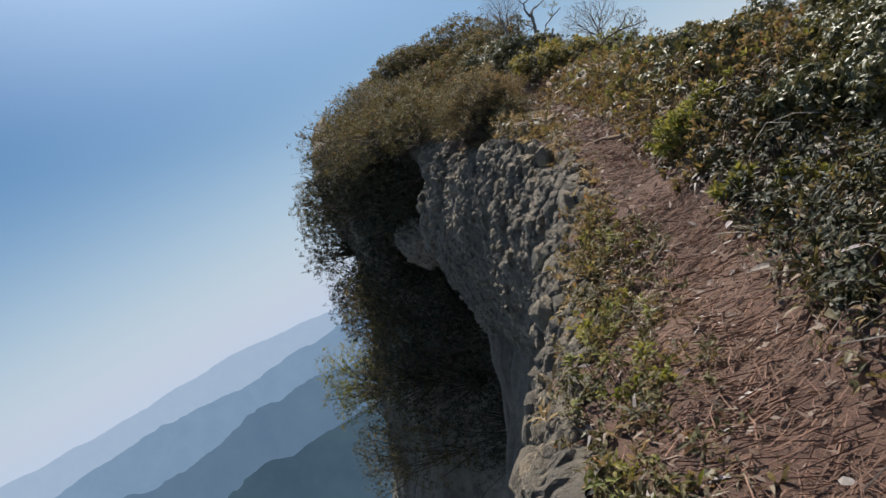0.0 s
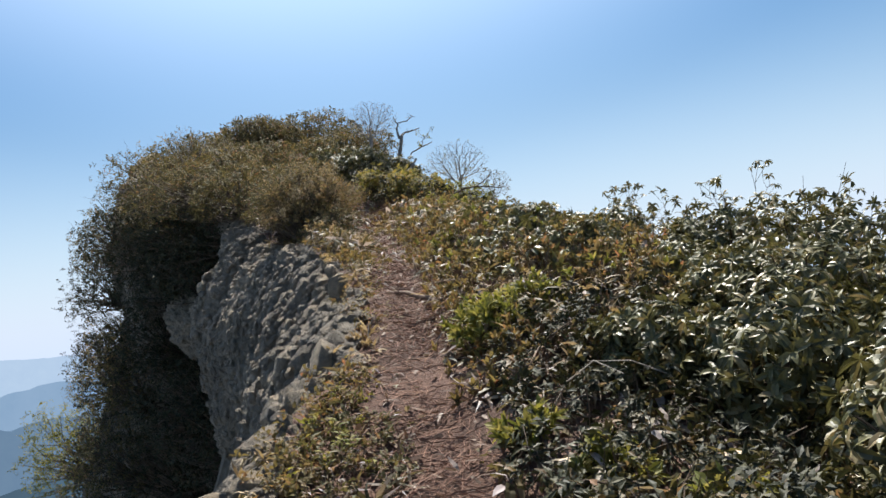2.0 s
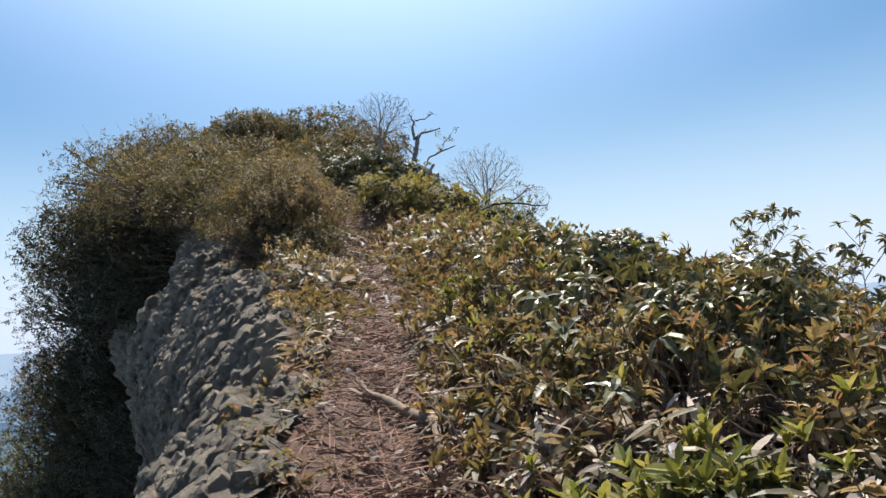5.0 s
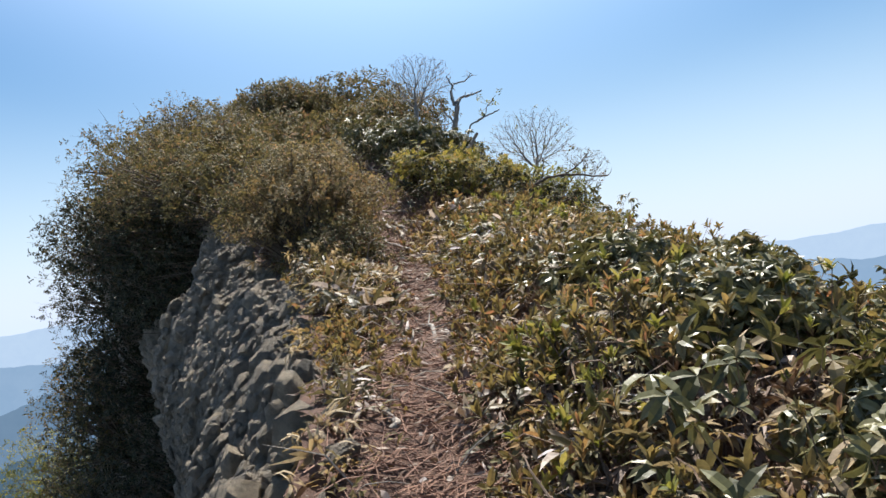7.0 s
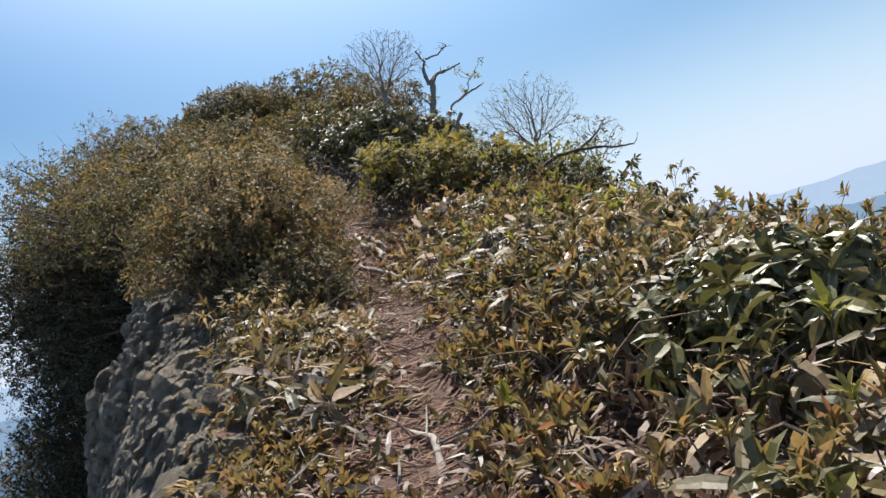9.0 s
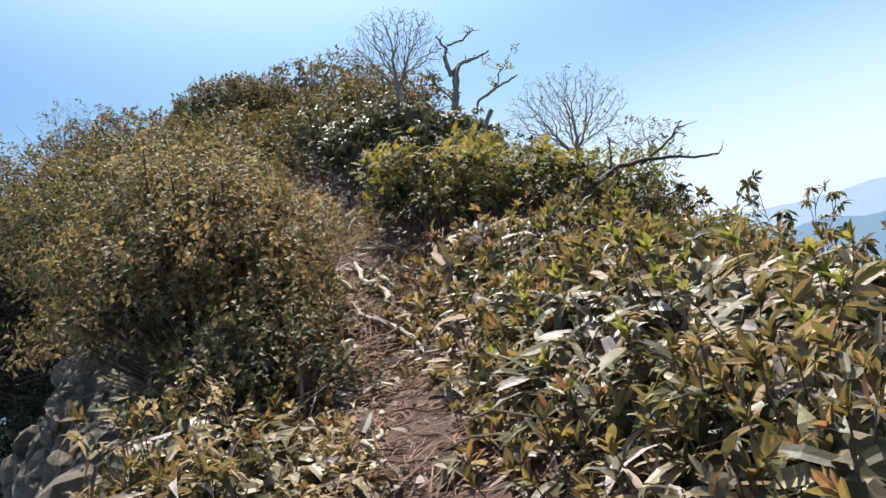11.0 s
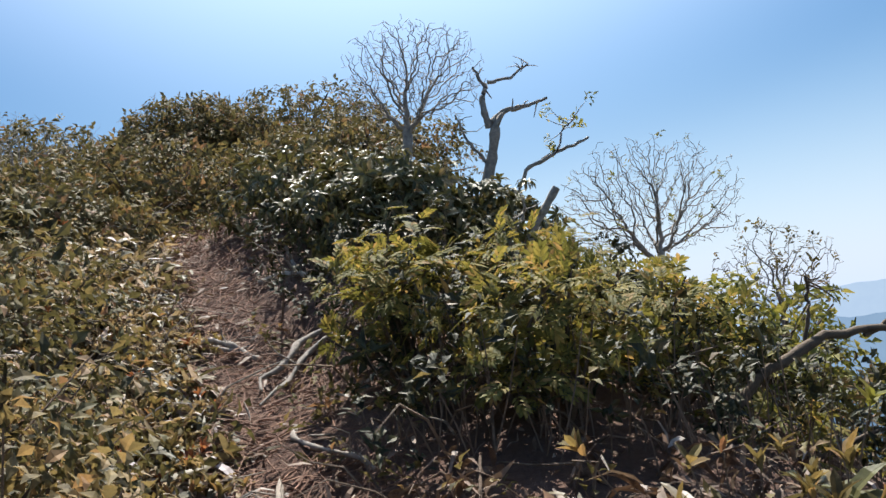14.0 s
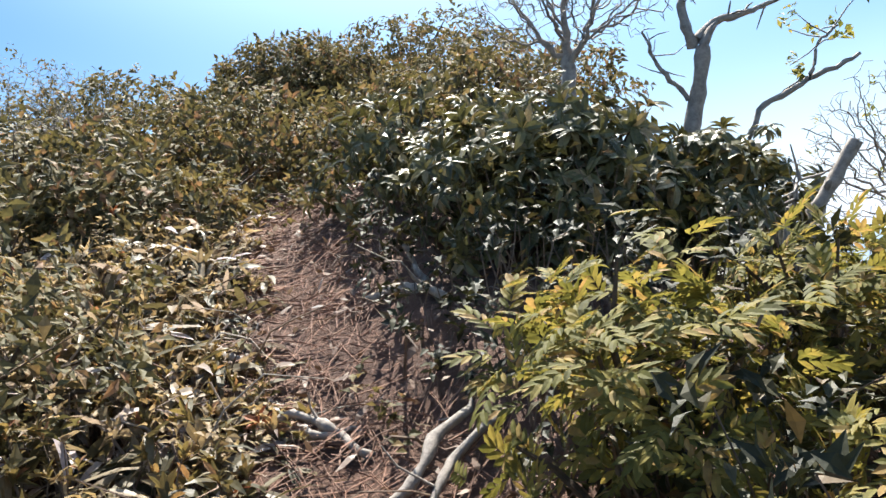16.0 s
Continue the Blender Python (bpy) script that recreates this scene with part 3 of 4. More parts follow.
carpet("edge_plants", "low bamboo grass between the path and the rock", "sasa", SASA, 420, -1.2, -0.05, 9.6, 13.8, (0.04, 0.2), 0.65, 42, bald=0.3)
carpet("brink_plants", "tufts of straw grass hanging over the brink", "tuft", STRAW, 420, 0, 0, 1.5, 15.0, (0.02, 0.09), 0.7, 30, bald=-0.08, brink=True, stem=False)
carpet("brink_plants", "small brown leaves hanging over the brink", "small", BROWN, 700, 0, 0, 1.5, 15.0, (0.02, 0.12), 0.9, 31, bald=0.0, brink=True, stem=False)
carpet("bank_bushes", "scattered reddish shoots on the bank", "candle", RUST, 260, -2.6, -0.2, 13.0, 20.0, (0.08, 0.3), 0.8, 47, bald=0.0, spread=0.3)
carpet("bank_bushes", "brown and orange upright shoots on the bank", "candle", BROWN, 2900, -4.2, -0.05, 12.0, 22.0, (0.05, 0.32), 0.78, 17, bald=0.35, spread=0.3)
carpet("bank_bushes", "olive bushes with small leaves on the bank", "small", OLIVE, 2000, -4.6, -0.05, 12.0, 24.0, (0.05, 0.34), 1.1, 18, bald=0.4)
carpet("bamboo_grass", "broad-leaved dwarf bamboo, grey-green and straw-coloured, on the bank", "sasa", SASA, 3600, -3.2, -0.05, 11.5, 20.0, (0.04, 0.3), 0.88, 19, bald=0.4, spread=0.35)
carpet("dead_leaves", "withered brown leaves on the bank", "tuft", DRY, 2400, -3.0, -0.05, 11.5, 19.5, (0.02, 0.12), 0.8, 43, stem=False, bald=0.6)
carpet("dead_bamboo", "withered straw-coloured bamboo leaves on the bank", "sasa", STRAW, 1000, -3.2, -0.05, 11.8, 19.5, (0.05, 0.26), 0.68, 44, bald=0.4, spread=0.4)
carpet("dead_bamboo", "withered straw-coloured bamboo leaves beside the path", "sasa", STRAW, 1100, 0.1, 2.6, 6.5, 15.5, (0.05, 0.26), 0.7, 45, bald=0.3, spread=0.4)
# Shade under the bushes is put into these plants' leaf colour.
carpet("shade_plants", "low plants beside the path, leaves darkened as shade under the bushes", "shoot", SHADE_LEAF, 1300, 0.42, 2.4, 2.8, 7.2, (0.05, 0.3), 0.85, 46, bald=0.5)
carpet("dry_grass", "tan dead grass and stalks on the bank", "tuft", STRAW, 1500, -2.6, -0.05, 12.0, 19.5, (0.05, 0.3), 0.55, 35, bald=0.3)
carpet("dry_bushes", "tan and orange withered leaves on the bank", "small", STRAW, 1500, -2.6, -0.05, 12.5, 19.5, (0.08, 0.36), 1.0, 36, bald=0.3)
carpet("brink_shoots", "fresh yellow-green shoots on the brink of the cliff", "shoot", BRIGHT, 240, -0.95, -0.3, 1.4, 6.5, (0.05, 0.16), 0.7, 37, bald=0.1)
carpet("broad_leaves", "broad dark glossy leaves among the low plants", "big", RHODO, 520, 0.6, 2.6, 7.5, 15.5, (0.12, 0.32), 0.8, 20, bald=0.2)
# Added to darken the ground below the rowans; shade is in the leaf colour.
carpet("shade_plants", "leafy plants under the rowans, leaves darkened as their shade", "shoot", SHADE_LEAF, 2800, 0.4, 2.6, 15.9, 19.0, (0.08, 0.5), 0.9, 34, bald=0.6)
carpet("slope_bushes", "olive bushes on the far slope", "small", OLIVE, 5500, 2.8, 9.0, 1.0, 24.0, (0.05, 0.35), 2.2, 21, stem=False)
carpet("summit_bushes", "green and brown bushes covering the summit", "small", OLIVE, 5000, -4.0, 5.0, 20.0, 31.0, (0.05, 0.35), 1.8, 22, stem=False, bald=0.7)

# -- rhododendrons
DARK = "dark green rhododendron bush with glossy whorled leaves"
for k, (x, y, top, r, n) in enumerate((
        (1.9, 3.1, 2.1, 0.45, 200), (1.7, 5.9, 2.4, 0.38, 180), (2.3, 4.0, 2.45, 0.65, 320), (3.0, 4.7, 2.65, 0.7, 280), (2.1, 5.3, 2.45, 0.5, 220), (3.7, 5.9, 2.9, 0.7, 260), (2.6, 6.3, 2.7, 0.6, 280), (3.6, 7.2, 3.05, 0.75, 280),
        (2.5, 7.6, 2.75, 0.55, 240), (3.3, 8.6, 3.1, 0.6, 240), (4.3, 8.9, 3.1, 0.8, 240), (2.0, 8.5, 2.95, 0.5, 200), (2.6, 9.7, 3.25, 0.55, 220), (1.8, 9.8, 3.2, 0.5, 220),
        (3.6, 10.4, 3.1, 0.7, 200), (1.6, 10.9, 3.3, 0.42, 220), (2.3, 11.4, 3.15, 0.5, 220), (2.8, 12.3, 3.1, 0.5, 180))):
    g = surface(x, y)
    top = max(top, g + 0.45)
    h = (top - g) / 2 + 0.05
    shrub("rhodo", RHODO, (x, y, top - h), (r, r, h), int(n * 1.6), DARK, "rhododendron", "shrub", 0.72, 40 + k, "rhododendrons on the ridge", bare=0.25 if k in (5, 7, 10) else 0)
for k, (at, radii, n) in enumerate((((0.12, 18.75, 5.55), (0.72, 0.6, 0.55), 520), ((0.85, 18.85, 5.42), (0.52, 0.5, 0.44), 300), ((-0.5, 19.7, 5.95), (0.8, 0.7, 0.5), 380))):
    shrub("rhodo", RHODO, at, radii, n, "large dark rhododendron thicket below the bare tree", "rhododendron", "shrub", 0.9, 70 + k, "rhododendrons below the summit")

# The shade beside the stumps is put into this bush's leaf colour.
shrub("shoot", SHADE_LEAF, (1.3, 3.75, 1.72), (0.34, 0.34, 0.28), 130, "low leafy bush beside the sawn stumps, leaves darkened as shade", "low_bush", "shrub", 0.7, 78)
shrub("shoot", BROWN, (1.2, 3.0, 1.62), (0.2, 0.2, 0.18), 60, "low orange-brown leafy bush beside the path", "low_bush", "shrub", 0.7, 79)

# -- bright and rowan shrubs
for k, (at, r, n) in enumerate((((0.92, 6.9, 2.3), (0.26, 0.3, 0.28), 150), ((1.3, 7.1, 2.35), (0.26, 0.26, 0.28), 120), ((1.1, 4.85, 1.78), (0.16, 0.16, 0.16), 40), ((0.85, 5.4, 1.88), (0.15, 0.15, 0.14), 36), ((1.35, 4.2, 1.72), (0.15, 0.15, 0.15), 36), ((0.95, 9.7, 3.12), (0.12, 0.12, 0.14), 22))):
    shrub("candle", BRIGHT, at, r, n, "bright yellow-green leafy shrub beside the path", "green_shrub", "shrub", 0.95, 80 + k, "bright shrubs beside the path", spread=0.22, low=-0.1)
for k, (at, r, n) in enumerate((((0.28, 16.8, 4.82), (0.42, 0.45, 0.52), 80), ((0.85, 16.35, 4.6), (0.5, 0.42, 0.46), 80), ((1.35, 16.85, 4.55), (0.55, 0.5, 0.5), 90), ((0.85, 17.35, 4.95), (0.5, 0.45, 0.4), 70), ((1.75, 16.6, 4.0), (0.42, 0.42, 0.45), 50), ((1.55, 17.7, 4.55), (0.55, 0.5, 0.45), 80))):
    shrub("rowan", YELLOW, at, r, n, "yellow-green rowan shrub with feathered compound leaves", "rowan_shrub", "shrub", 1.0, 90 + k, "rowan shrubs beside the path", spread=0.3, low=0.0)
for k, (at, r, n) in enumerate((((2.1, 17.7, 4.35), (0.7, 0.6, 0.55), 500), ((2.5, 16.5, 3.65), (0.5, 0.5, 0.4), 320), ((1.5, 18.9, 4.85), (0.5, 0.5, 0.4), 300))):
    shrub("small", BRIGHT, at, r, n, "olive-green small-leaved shrub on the slope", "green_shrub", "shrub", 1.5, 100 + k, "green shrubs on the slope")

# -- the knob's bushes
DOME = "domed bush with fine orange-brown and olive leaves"
for k, (at, r, n, mat) in enumerate((((-0.78, 14.35, 4.3), (0.72, 0.6, 0.6), 1800, TAN), ((-1.1, 14.9, 4.5), (0.72, 0.65, 0.62), 1600, OLIVE), ((-0.5, 13.7, 3.75), (0.4, 0.35, 0.35), 500, OLIVE))):
    shrub("fine", mat, at, r, n, DOME, "domed_bush", "shrub", 1.35, 110 + k, "domed bushes above the rock", bare=2.0, lumps=0.6, low=-0.4)
KNOB = "dense dark olive-green bush hanging over the cliff"
# Lower bushes carry the overhang's shade in their darker leaf colour.
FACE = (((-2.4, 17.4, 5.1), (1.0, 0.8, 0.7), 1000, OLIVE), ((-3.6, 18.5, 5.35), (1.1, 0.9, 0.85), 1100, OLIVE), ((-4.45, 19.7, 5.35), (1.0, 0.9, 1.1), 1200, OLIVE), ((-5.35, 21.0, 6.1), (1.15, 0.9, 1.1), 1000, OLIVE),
        ((-2.9, 18.0, 4.5), (1.0, 0.7, 0.8), 900, SHADE_LEAF), ((-4.4, 19.1, 4.7), (1.0, 0.8, 1.0), 1100, SHADE_LEAF), ((-4.75, 19.7, 3.7), (1.05, 0.9, 1.3), 1300, SHADE_LEAF), ((-6.0, 20.6, 4.7), (0.95, 0.9, 1.3), 1000, SHADE_LEAF),
        ((-5.3, 19.9, 2.3), (1.05, 0.8, 1.3), 1200, SHADE_LEAF), ((-3.8, 18.5, 3.7), (0.9, 0.7, 0.9), 900, SHADE_LEAF), ((-4.6, 19.2, 0.9), (1.3, 0.8, 1.5), 1300, SHADE_LEAF), ((-3.6, 18.5, 0.0), (1.3, 0.8, 1.6), 1300, SHADE_LEAF),
        ((-5.6, 19.8, -0.8), (1.4, 0.9, 1.8), 1300, SHADE_LEAF), ((-2.5, 17.9, 1.2), (0.9, 0.5, 1.4), 1000, SHADE_LEAF), ((-4.2, 18.8, -2.6), (1.6, 0.9, 1.9), 1300, SHADE_LEAF), ((-6.4, 20.4, 1.4), (0.9, 0.8, 1.5), 900, OLIVE),
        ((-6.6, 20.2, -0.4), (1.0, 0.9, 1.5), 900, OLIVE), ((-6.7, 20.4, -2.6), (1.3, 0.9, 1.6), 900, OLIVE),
        ((-7.4, 24.2, 5.3), (1.0, 0.9, 1.1), 1000, OLIVE), ((-7.9, 24.3, 3.9), (0.95, 0.9, 1.2), 1000, SHADE_LEAF), ((-7.8, 24.2, 2.2), (0.9, 0.9, 1.2), 900, SHADE_LEAF), ((-9.35, 24.3, -0.6), (1.15, 0.9, 1.6), 1300, BRIGHT), ((-9.2, 24.1, -3.2), (1.4, 0.9, 1.9), 1300, OLIVE), ((-7.9, 23.6, -0.6), (1.1, 0.9, 1.6), 1000, SHADE_LEAF), ((-7.6, 23.3, 1.6), (1.0, 0.9, 1.4), 900, SHADE_LEAF), ((-7.6, 23.2, -3.0), (1.4, 0.9, 1.8), 1000, SHADE_LEAF),
        ((-6.3, 23.0, 4.6), (1.0, 0.9, 1.6), 900, SHADE_LEAF), ((-6.6, 23.2, 2.0), (1.0, 0.9, 1.6), 900, SHADE_LEAF), ((-6.6, 23.2, -0.8), (1.1, 0.9, 1.8), 900, SHADE_LEAF))
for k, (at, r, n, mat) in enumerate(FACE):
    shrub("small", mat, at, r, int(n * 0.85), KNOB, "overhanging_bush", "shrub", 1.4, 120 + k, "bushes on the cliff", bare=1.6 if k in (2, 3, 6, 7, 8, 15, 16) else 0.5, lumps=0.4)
SUMMIT = (((-3.2, 19.7, 5.95), (1.0, 0.8, 0.65), 700, OLIVE), ((-2.5, 19.6, 5.75), (0.75, 0.6, 0.38), 520, OLIVE), ((-2.6, 21.3, 6.5), (1.3, 0.9, 0.55), 700, OLIVE), ((-3.15, 25.3, 7.85), (1.3, 1.1, 0.9), 2200, OLIVE),
          ((-1.5, 25.2, 7.9), (1.7, 1.2, 0.8), 1000, OLIVE), ((-0.4, 22.2, 6.75), (1.3, 1.0, 0.6), 900, OLIVE), ((-4.5, 22.8, 7.0), (1.4, 1.1, 0.8), 900, OLIVE))
for k, (at, r, n, mat) in enumerate(SUMMIT):
    shrub("small", mat, at, r, n, "olive and brown bush on the summit", "summit_bush", "shrub", 1.9, 150 + k, "bushes on the summit", bare=0.6 if k in (0, 6) else 0)

# -- trees


def limbs(rng, base, way, length, thick, depth, out, tips, fork=3, open_=0.55, lift=0.25):
    """Limbs that bend and fork, each thinner than the last."""
    way = way / np.linalg.norm(way)
    line, p, w = [base], base.copy(), way.copy()
    for _ in range(4):
        w = w + rng.normal(0, 0.16, 3) + [0, 0, 0.05 * lift]
        w /= np.linalg.norm(w)
        p = p + w * length / 4
        line.append(p.copy())
    end = max(thick * 0.66, 0.0022)
    out.append(tube(line, np.linspace(thick, end, 5), 7 if depth > 3 else 5 if depth > 1 else 3))
    if depth == 0:
        tips.append(p)
        return
    for k in range(fork):
        v = 0.7 * w + rng.normal(0, open_, 3) * [1.25, 1.1, 0.6] + [0, 0, lift]
        at = line[-1] if k < 2 else line[rng.integers(2, 4)]
        limbs(rng, np.array(at), v, length * rng.uniform(0.6, 0.85), max(end * (0.85 if k == 0 else 0.7), 0.0022), depth - 1, out, tips, fork, open_, lift)


def tree(base, way, length, thick, depth, label, seed, name="bare_tree", fork=3, open_=0.5, lift=0.25, leaves=None, group="", mat=BARK):
    rng = np.random.default_rng(seed)
    base = np.array(base, float)
    out, tips = [], []
    limbs(rng, np.zeros(3), np.array(way, float), length, thick, depth, out, tips, fork, open_, lift)
    thing = tagged(new(name), label, "tree", group)
    thing.location = base
    part("trunk", mesh_from("trunk", *out[0], mat, True), thing, "rough bark trunk")
    part("crown", mesh_from("crown", *join(out[1:]), mat, True), thing)
    if leaves:
        kind, green, size, share = leaves
        some = np.array(tips)[rng.random(len(tips)) < share]
        part("foliage", mesh_from("foliage", *leaves_at(rng, kind, some, np.tile([0.0, 0, 1.0], (len(some), 1)), size), green), thing)
    return thing


def colonise(rng, trunk, centre, radii, count, step, flat=0.0):
    """Limbs grown towards points spread through a crown: places, parents and thicknesses."""
    aim = rng.normal(size=(count * 3, 3))
    aim = aim / np.linalg.norm(aim, axis=1)[:, None] * rng.random((count * 3, 1)) ** 0.4
    aim = aim[aim[:, 2] > flat - 0.75][:count] * radii + centre
    nodes, parent = [np.array(p, float) for p in trunk], list(range(-1, len(trunk) - 1))
    first = len(trunk) - 2
    for _ in range(90):
        if not len(aim):
            break
        at = np.array(nodes)
        gap = np.linalg.norm(aim[:, None] - at[None, first:], axis=2)
        best = gap.argmin(1)
        added = False
        for k in np.unique(best):
            to = aim[best == k] - at[first + k]
            w = (to / (np.linalg.norm(to, axis=1)[:, None] + 1e-9)).mean(0) + rng.normal(0, 0.3, 3) + [0, 0, 0.22]
            p = at[first + k] + w / (np.linalg.norm(w) + 1e-9) * step
            if np.linalg.norm(at - p, axis=1).min() > step * 0.3:
                nodes.append(p)
                parent.append(first + int(k))
                added = True
        if not added:
            break
        reached = np.linalg.norm(aim[:, None] - np.array(nodes)[None, first:], axis=2).min(1) < step * 0.95
        aim = aim[~reached]
    return np.array(nodes), parent


def twiggy_tree(trunk, centre, radii, count, step, thick, label, seed, name="bare_tree", leaves=None, group="", mat=BARK, twig=0.0019, flat=0.0):
    """A bare tree: a trunk, limbs that part again and again, and a fine fan of twigs."""
    rng = np.random.default_rng(seed)
    base = np.array(trunk[0], float)
    at, parent = colonise(rng, np.array(trunk, float) - base, np.array(centre, float) - base, np.array(radii, float), count, step, flat)
    kids = {k: [] for k in range(len(at))}
    for k, p in enumerate(parent):
        if p >= 0:
            kids[p].append(k)
    load = np.zeros(len(at))
    for k in range(len(at) - 1, -1, -1):
        load[k] = max(sum(load[c] for c in kids[k]), 1.0)
    size = np.maximum(thick * (load / load[0]) ** 0.5, twig)
    chains, stack = [], [(0, None)]
    while stack:
        k, before = stack.pop()
        chain = [k] if before is None else [before, k]
        while kids[k]:
            order = sorted(kids[k], key=lambda c: -load[c])
            stack += [(c, k) for c in order[1:]]
            k = order[0]
            chain.append(k)
        chains.append(chain)
    tubes = [tube(at[c], np.minimum(size[c], size[c[1]]) if n else size[c], 8 if n == 0 else 6 if load[c[1]] > 12 else 4) for n, c in enumerate(chains)]
    thing = tagged(new(name), label, "tree", group)
    thing.location = base
    part("trunk", mesh_from("trunk", *tubes[0], mat, True), thing, "rough grey bark trunk")
    part("crown", mesh_from("crown", *join(tubes[1:]), mat, True), thing)
    if leaves:
        kind, green, scale_, share = leaves
        tips = at[[k for k in range(len(at)) if not kids[k]]]
        some = tips[rng.random(len(tips)) < share]
        part("foliage", mesh_from("foliage", *leaves_at(rng, kind, some, np.tile([0.0, 0, 1.0], (len(some), 1)), scale_), green), thing)
    return thing


TREES = "bare trees near the summit"
twiggy_tree([(0.2, 19.5, 5.5), (0.22, 19.5, 5.8), (0.28, 19.5, 6.1), (0.32, 19.5, 6.26)], (0.42, 19.5, 6.92), (0.66, 0.5, 0.5), 1500, 0.042, 0.042, "leafless grey tree with a fine fan of twigs", 201, group=TREES)
twiggy_tree([(2.25, 19.5, 4.5), (2.28, 19.5, 4.8), (2.28, 19.5, 5.0), (2.28, 19.5, 5.1)], (2.25, 19.5, 5.66), (0.82, 0.55, 0.56), 1600, 0.045, 0.04, "leafless grey tree with a round crown of twigs", 610, leaves=("small", BRIGHT, 0.8, 0.04), group=TREES)
twiggy_tree([(2.95, 18.9, 4.0), (2.95, 18.9, 4.4), (2.95, 18.9, 4.55)], (2.95, 18.9, 4.95), (0.5, 0.4, 0.42), 420, 0.05, 0.025, "low leafless grey bush on the slope", 611, leaves=("small", OLIVE, 0.9, 0.3), group=TREES)
twiggy_tree([(-3.3, 20.4, 5.9), (-3.3, 20.4, 6.2), (-3.32, 20.4, 6.35)], (-3.3, 20.4, 6.8), (0.55, 0.4, 0.46), 380, 0.05, 0.02, "thin leafless sapling above the bank", 206, leaves=("fine", OLIVE, 1.0, 0.2), group=TREES)
twiggy_tree([(-4.3, 20.8, 5.9), (-4.3, 20.8, 6.3), (-4.28, 20.8, 6.45)], (-4.2, 20.8, 7.05), (0.65, 0.45, 0.55), 520, 0.05, 0.02, "thin sapling with sparse leaves", 207, leaves=("fine", OLIVE, 1.2, 0.3), group=TREES)


def crooked(lines, label, seed, name, mat=BARK, leaves=None, group=TREES):
    """A tree or branch of a few crooked limbs; each line is a limb, with its thickness at both ends."""
    rng = np.random.default_rng(seed)
    base = np.array(lines[0][0][0], float)
    thing = tagged(new(name), label, "tree", group)
    thing.location = base
    twigs = []
    for k, (line, a, b) in enumerate(lines):
        line = np.array(line, float) - base
        t, u = np.linspace(0, 1, len(line) * 5), np.linspace(0, 1, len(line))
        fine = np.stack([np.interp(t, u, line[:, c]) for c in range(3)], 1) + np.cumsum(rng.normal(0, 0.006, (len(t), 3)), 0)
        part("trunk" if k == 0 else "limb", mesh_from("limb", *tube(fine, np.linspace(a, b, len(t)) * rng.uniform(0.85, 1.15, len(t)), 7), mat, True), thing)
        for _ in range(7 if k else 2):
            p = fine[rng.integers(len(fine) // 3, len(fine))]
            w = rng.normal(0, 1, 3) * [1, 0.7, 0.6] + [0.3, 0, 0.5]
            q = p + w / np.linalg.norm(w) * rng.uniform(0.06, 0.2)
            twigs.append((p, (p + q) / 2 + rng.normal(0, 0.015, 3), q, b * 0.7))
    for p, m, q, r in twigs:
        part("twig", mesh_from("twig", *tube([p, m, q], [r, r * 0.8, r * 0.4], 4), mat, True), thing)
    if leaves:
        kind, green, scale_ = leaves
        tips = np.array([q for _, _, q, _ in twigs])
        part("foliage", mesh_from("foliage", *leaves_at(rng, kind, tips, np.tile([0.0, 0, 1.0], (len(tips), 1)), scale_), green), thing)
    return thing


crooked([([(0.8, 19.3, 5.1), (0.82, 19.3, 5.6), (0.92, 19.3, 6.0), (1.02, 19.3, 6.4)], 0.055, 0.04), ([(1.02, 19.3, 6.4), (1.18, 19.28, 6.5), (1.35, 19.28, 6.5), (1.52, 19.3, 6.58)], 0.028, 0.01), ([(1.0, 19.3, 6.36), (0.97, 19.3, 6.6), (1.02, 19.3, 6.74), (0.92, 19.3, 6.88)], 0.032, 0.01),
         ([(1.02, 19.3, 6.74), (1.2, 19.3, 6.76), (1.34, 19.3, 6.86)], 0.016, 0.007), ([(0.94, 19.3, 6.1), (0.8, 19.3, 6.3), (0.74, 19.25, 6.5)], 0.016, 0.006)], "gnarled leafless tree with few crooked limbs", 871, "bare_tree")
crooked([([(1.05, 19.0, 5.6), (1.2, 19.0, 5.95), (1.45, 19.0, 6.05), (1.7, 19.0, 6.15)], 0.02, 0.01), ([(1.45, 19.0, 6.05), (1.52, 19.0, 6.25), (1.6, 19.0, 6.32)], 0.01, 0.006)], "crooked limb with sparse green leaves", 204, "bare_tree", leaves=("shoot", BRIGHT, 0.7))
crooked([([(1.35, 16.35, 4.2), (1.7, 16.45, 4.48), (2.0, 16.5, 4.62), (2.3, 16.5, 4.62), (2.55, 16.5, 4.58), (2.82, 16.5, 4.55)], 0.028, 0.008), ([(2.2, 16.5, 4.62), (2.4, 16.5, 4.7), (2.5, 16.5, 4.82), (2.62, 16.5, 4.92)], 0.013, 0.006), ([(1.5, 16.3, 3.95), (1.85, 16.3, 4.2), (2.2, 16.3, 4.32), (2.5, 16.3, 4.42)], 0.014, 0.006), ([(1.95, 16.5, 4.6), (1.96, 16.5, 4.75), (1.97, 16.5, 4.88)], 0.01, 0.006)], "dead crooked branch reaching out over the slope", 1090, "dead_branch", mat=STEM)
crooked([([(0.88, 18.0, 4.85), (0.95, 18.0, 5.15), (1.05, 18.0, 5.4), (1.22, 18.0, 5.66)], 0.034, 0.024), ([(0.92, 18.0, 5.05), (0.98, 18.0, 5.4), (1.0, 18.0, 5.55)], 0.015, 0.008)], "broken grey trunk leaning out of the shrubs", 873, "dead_tree")
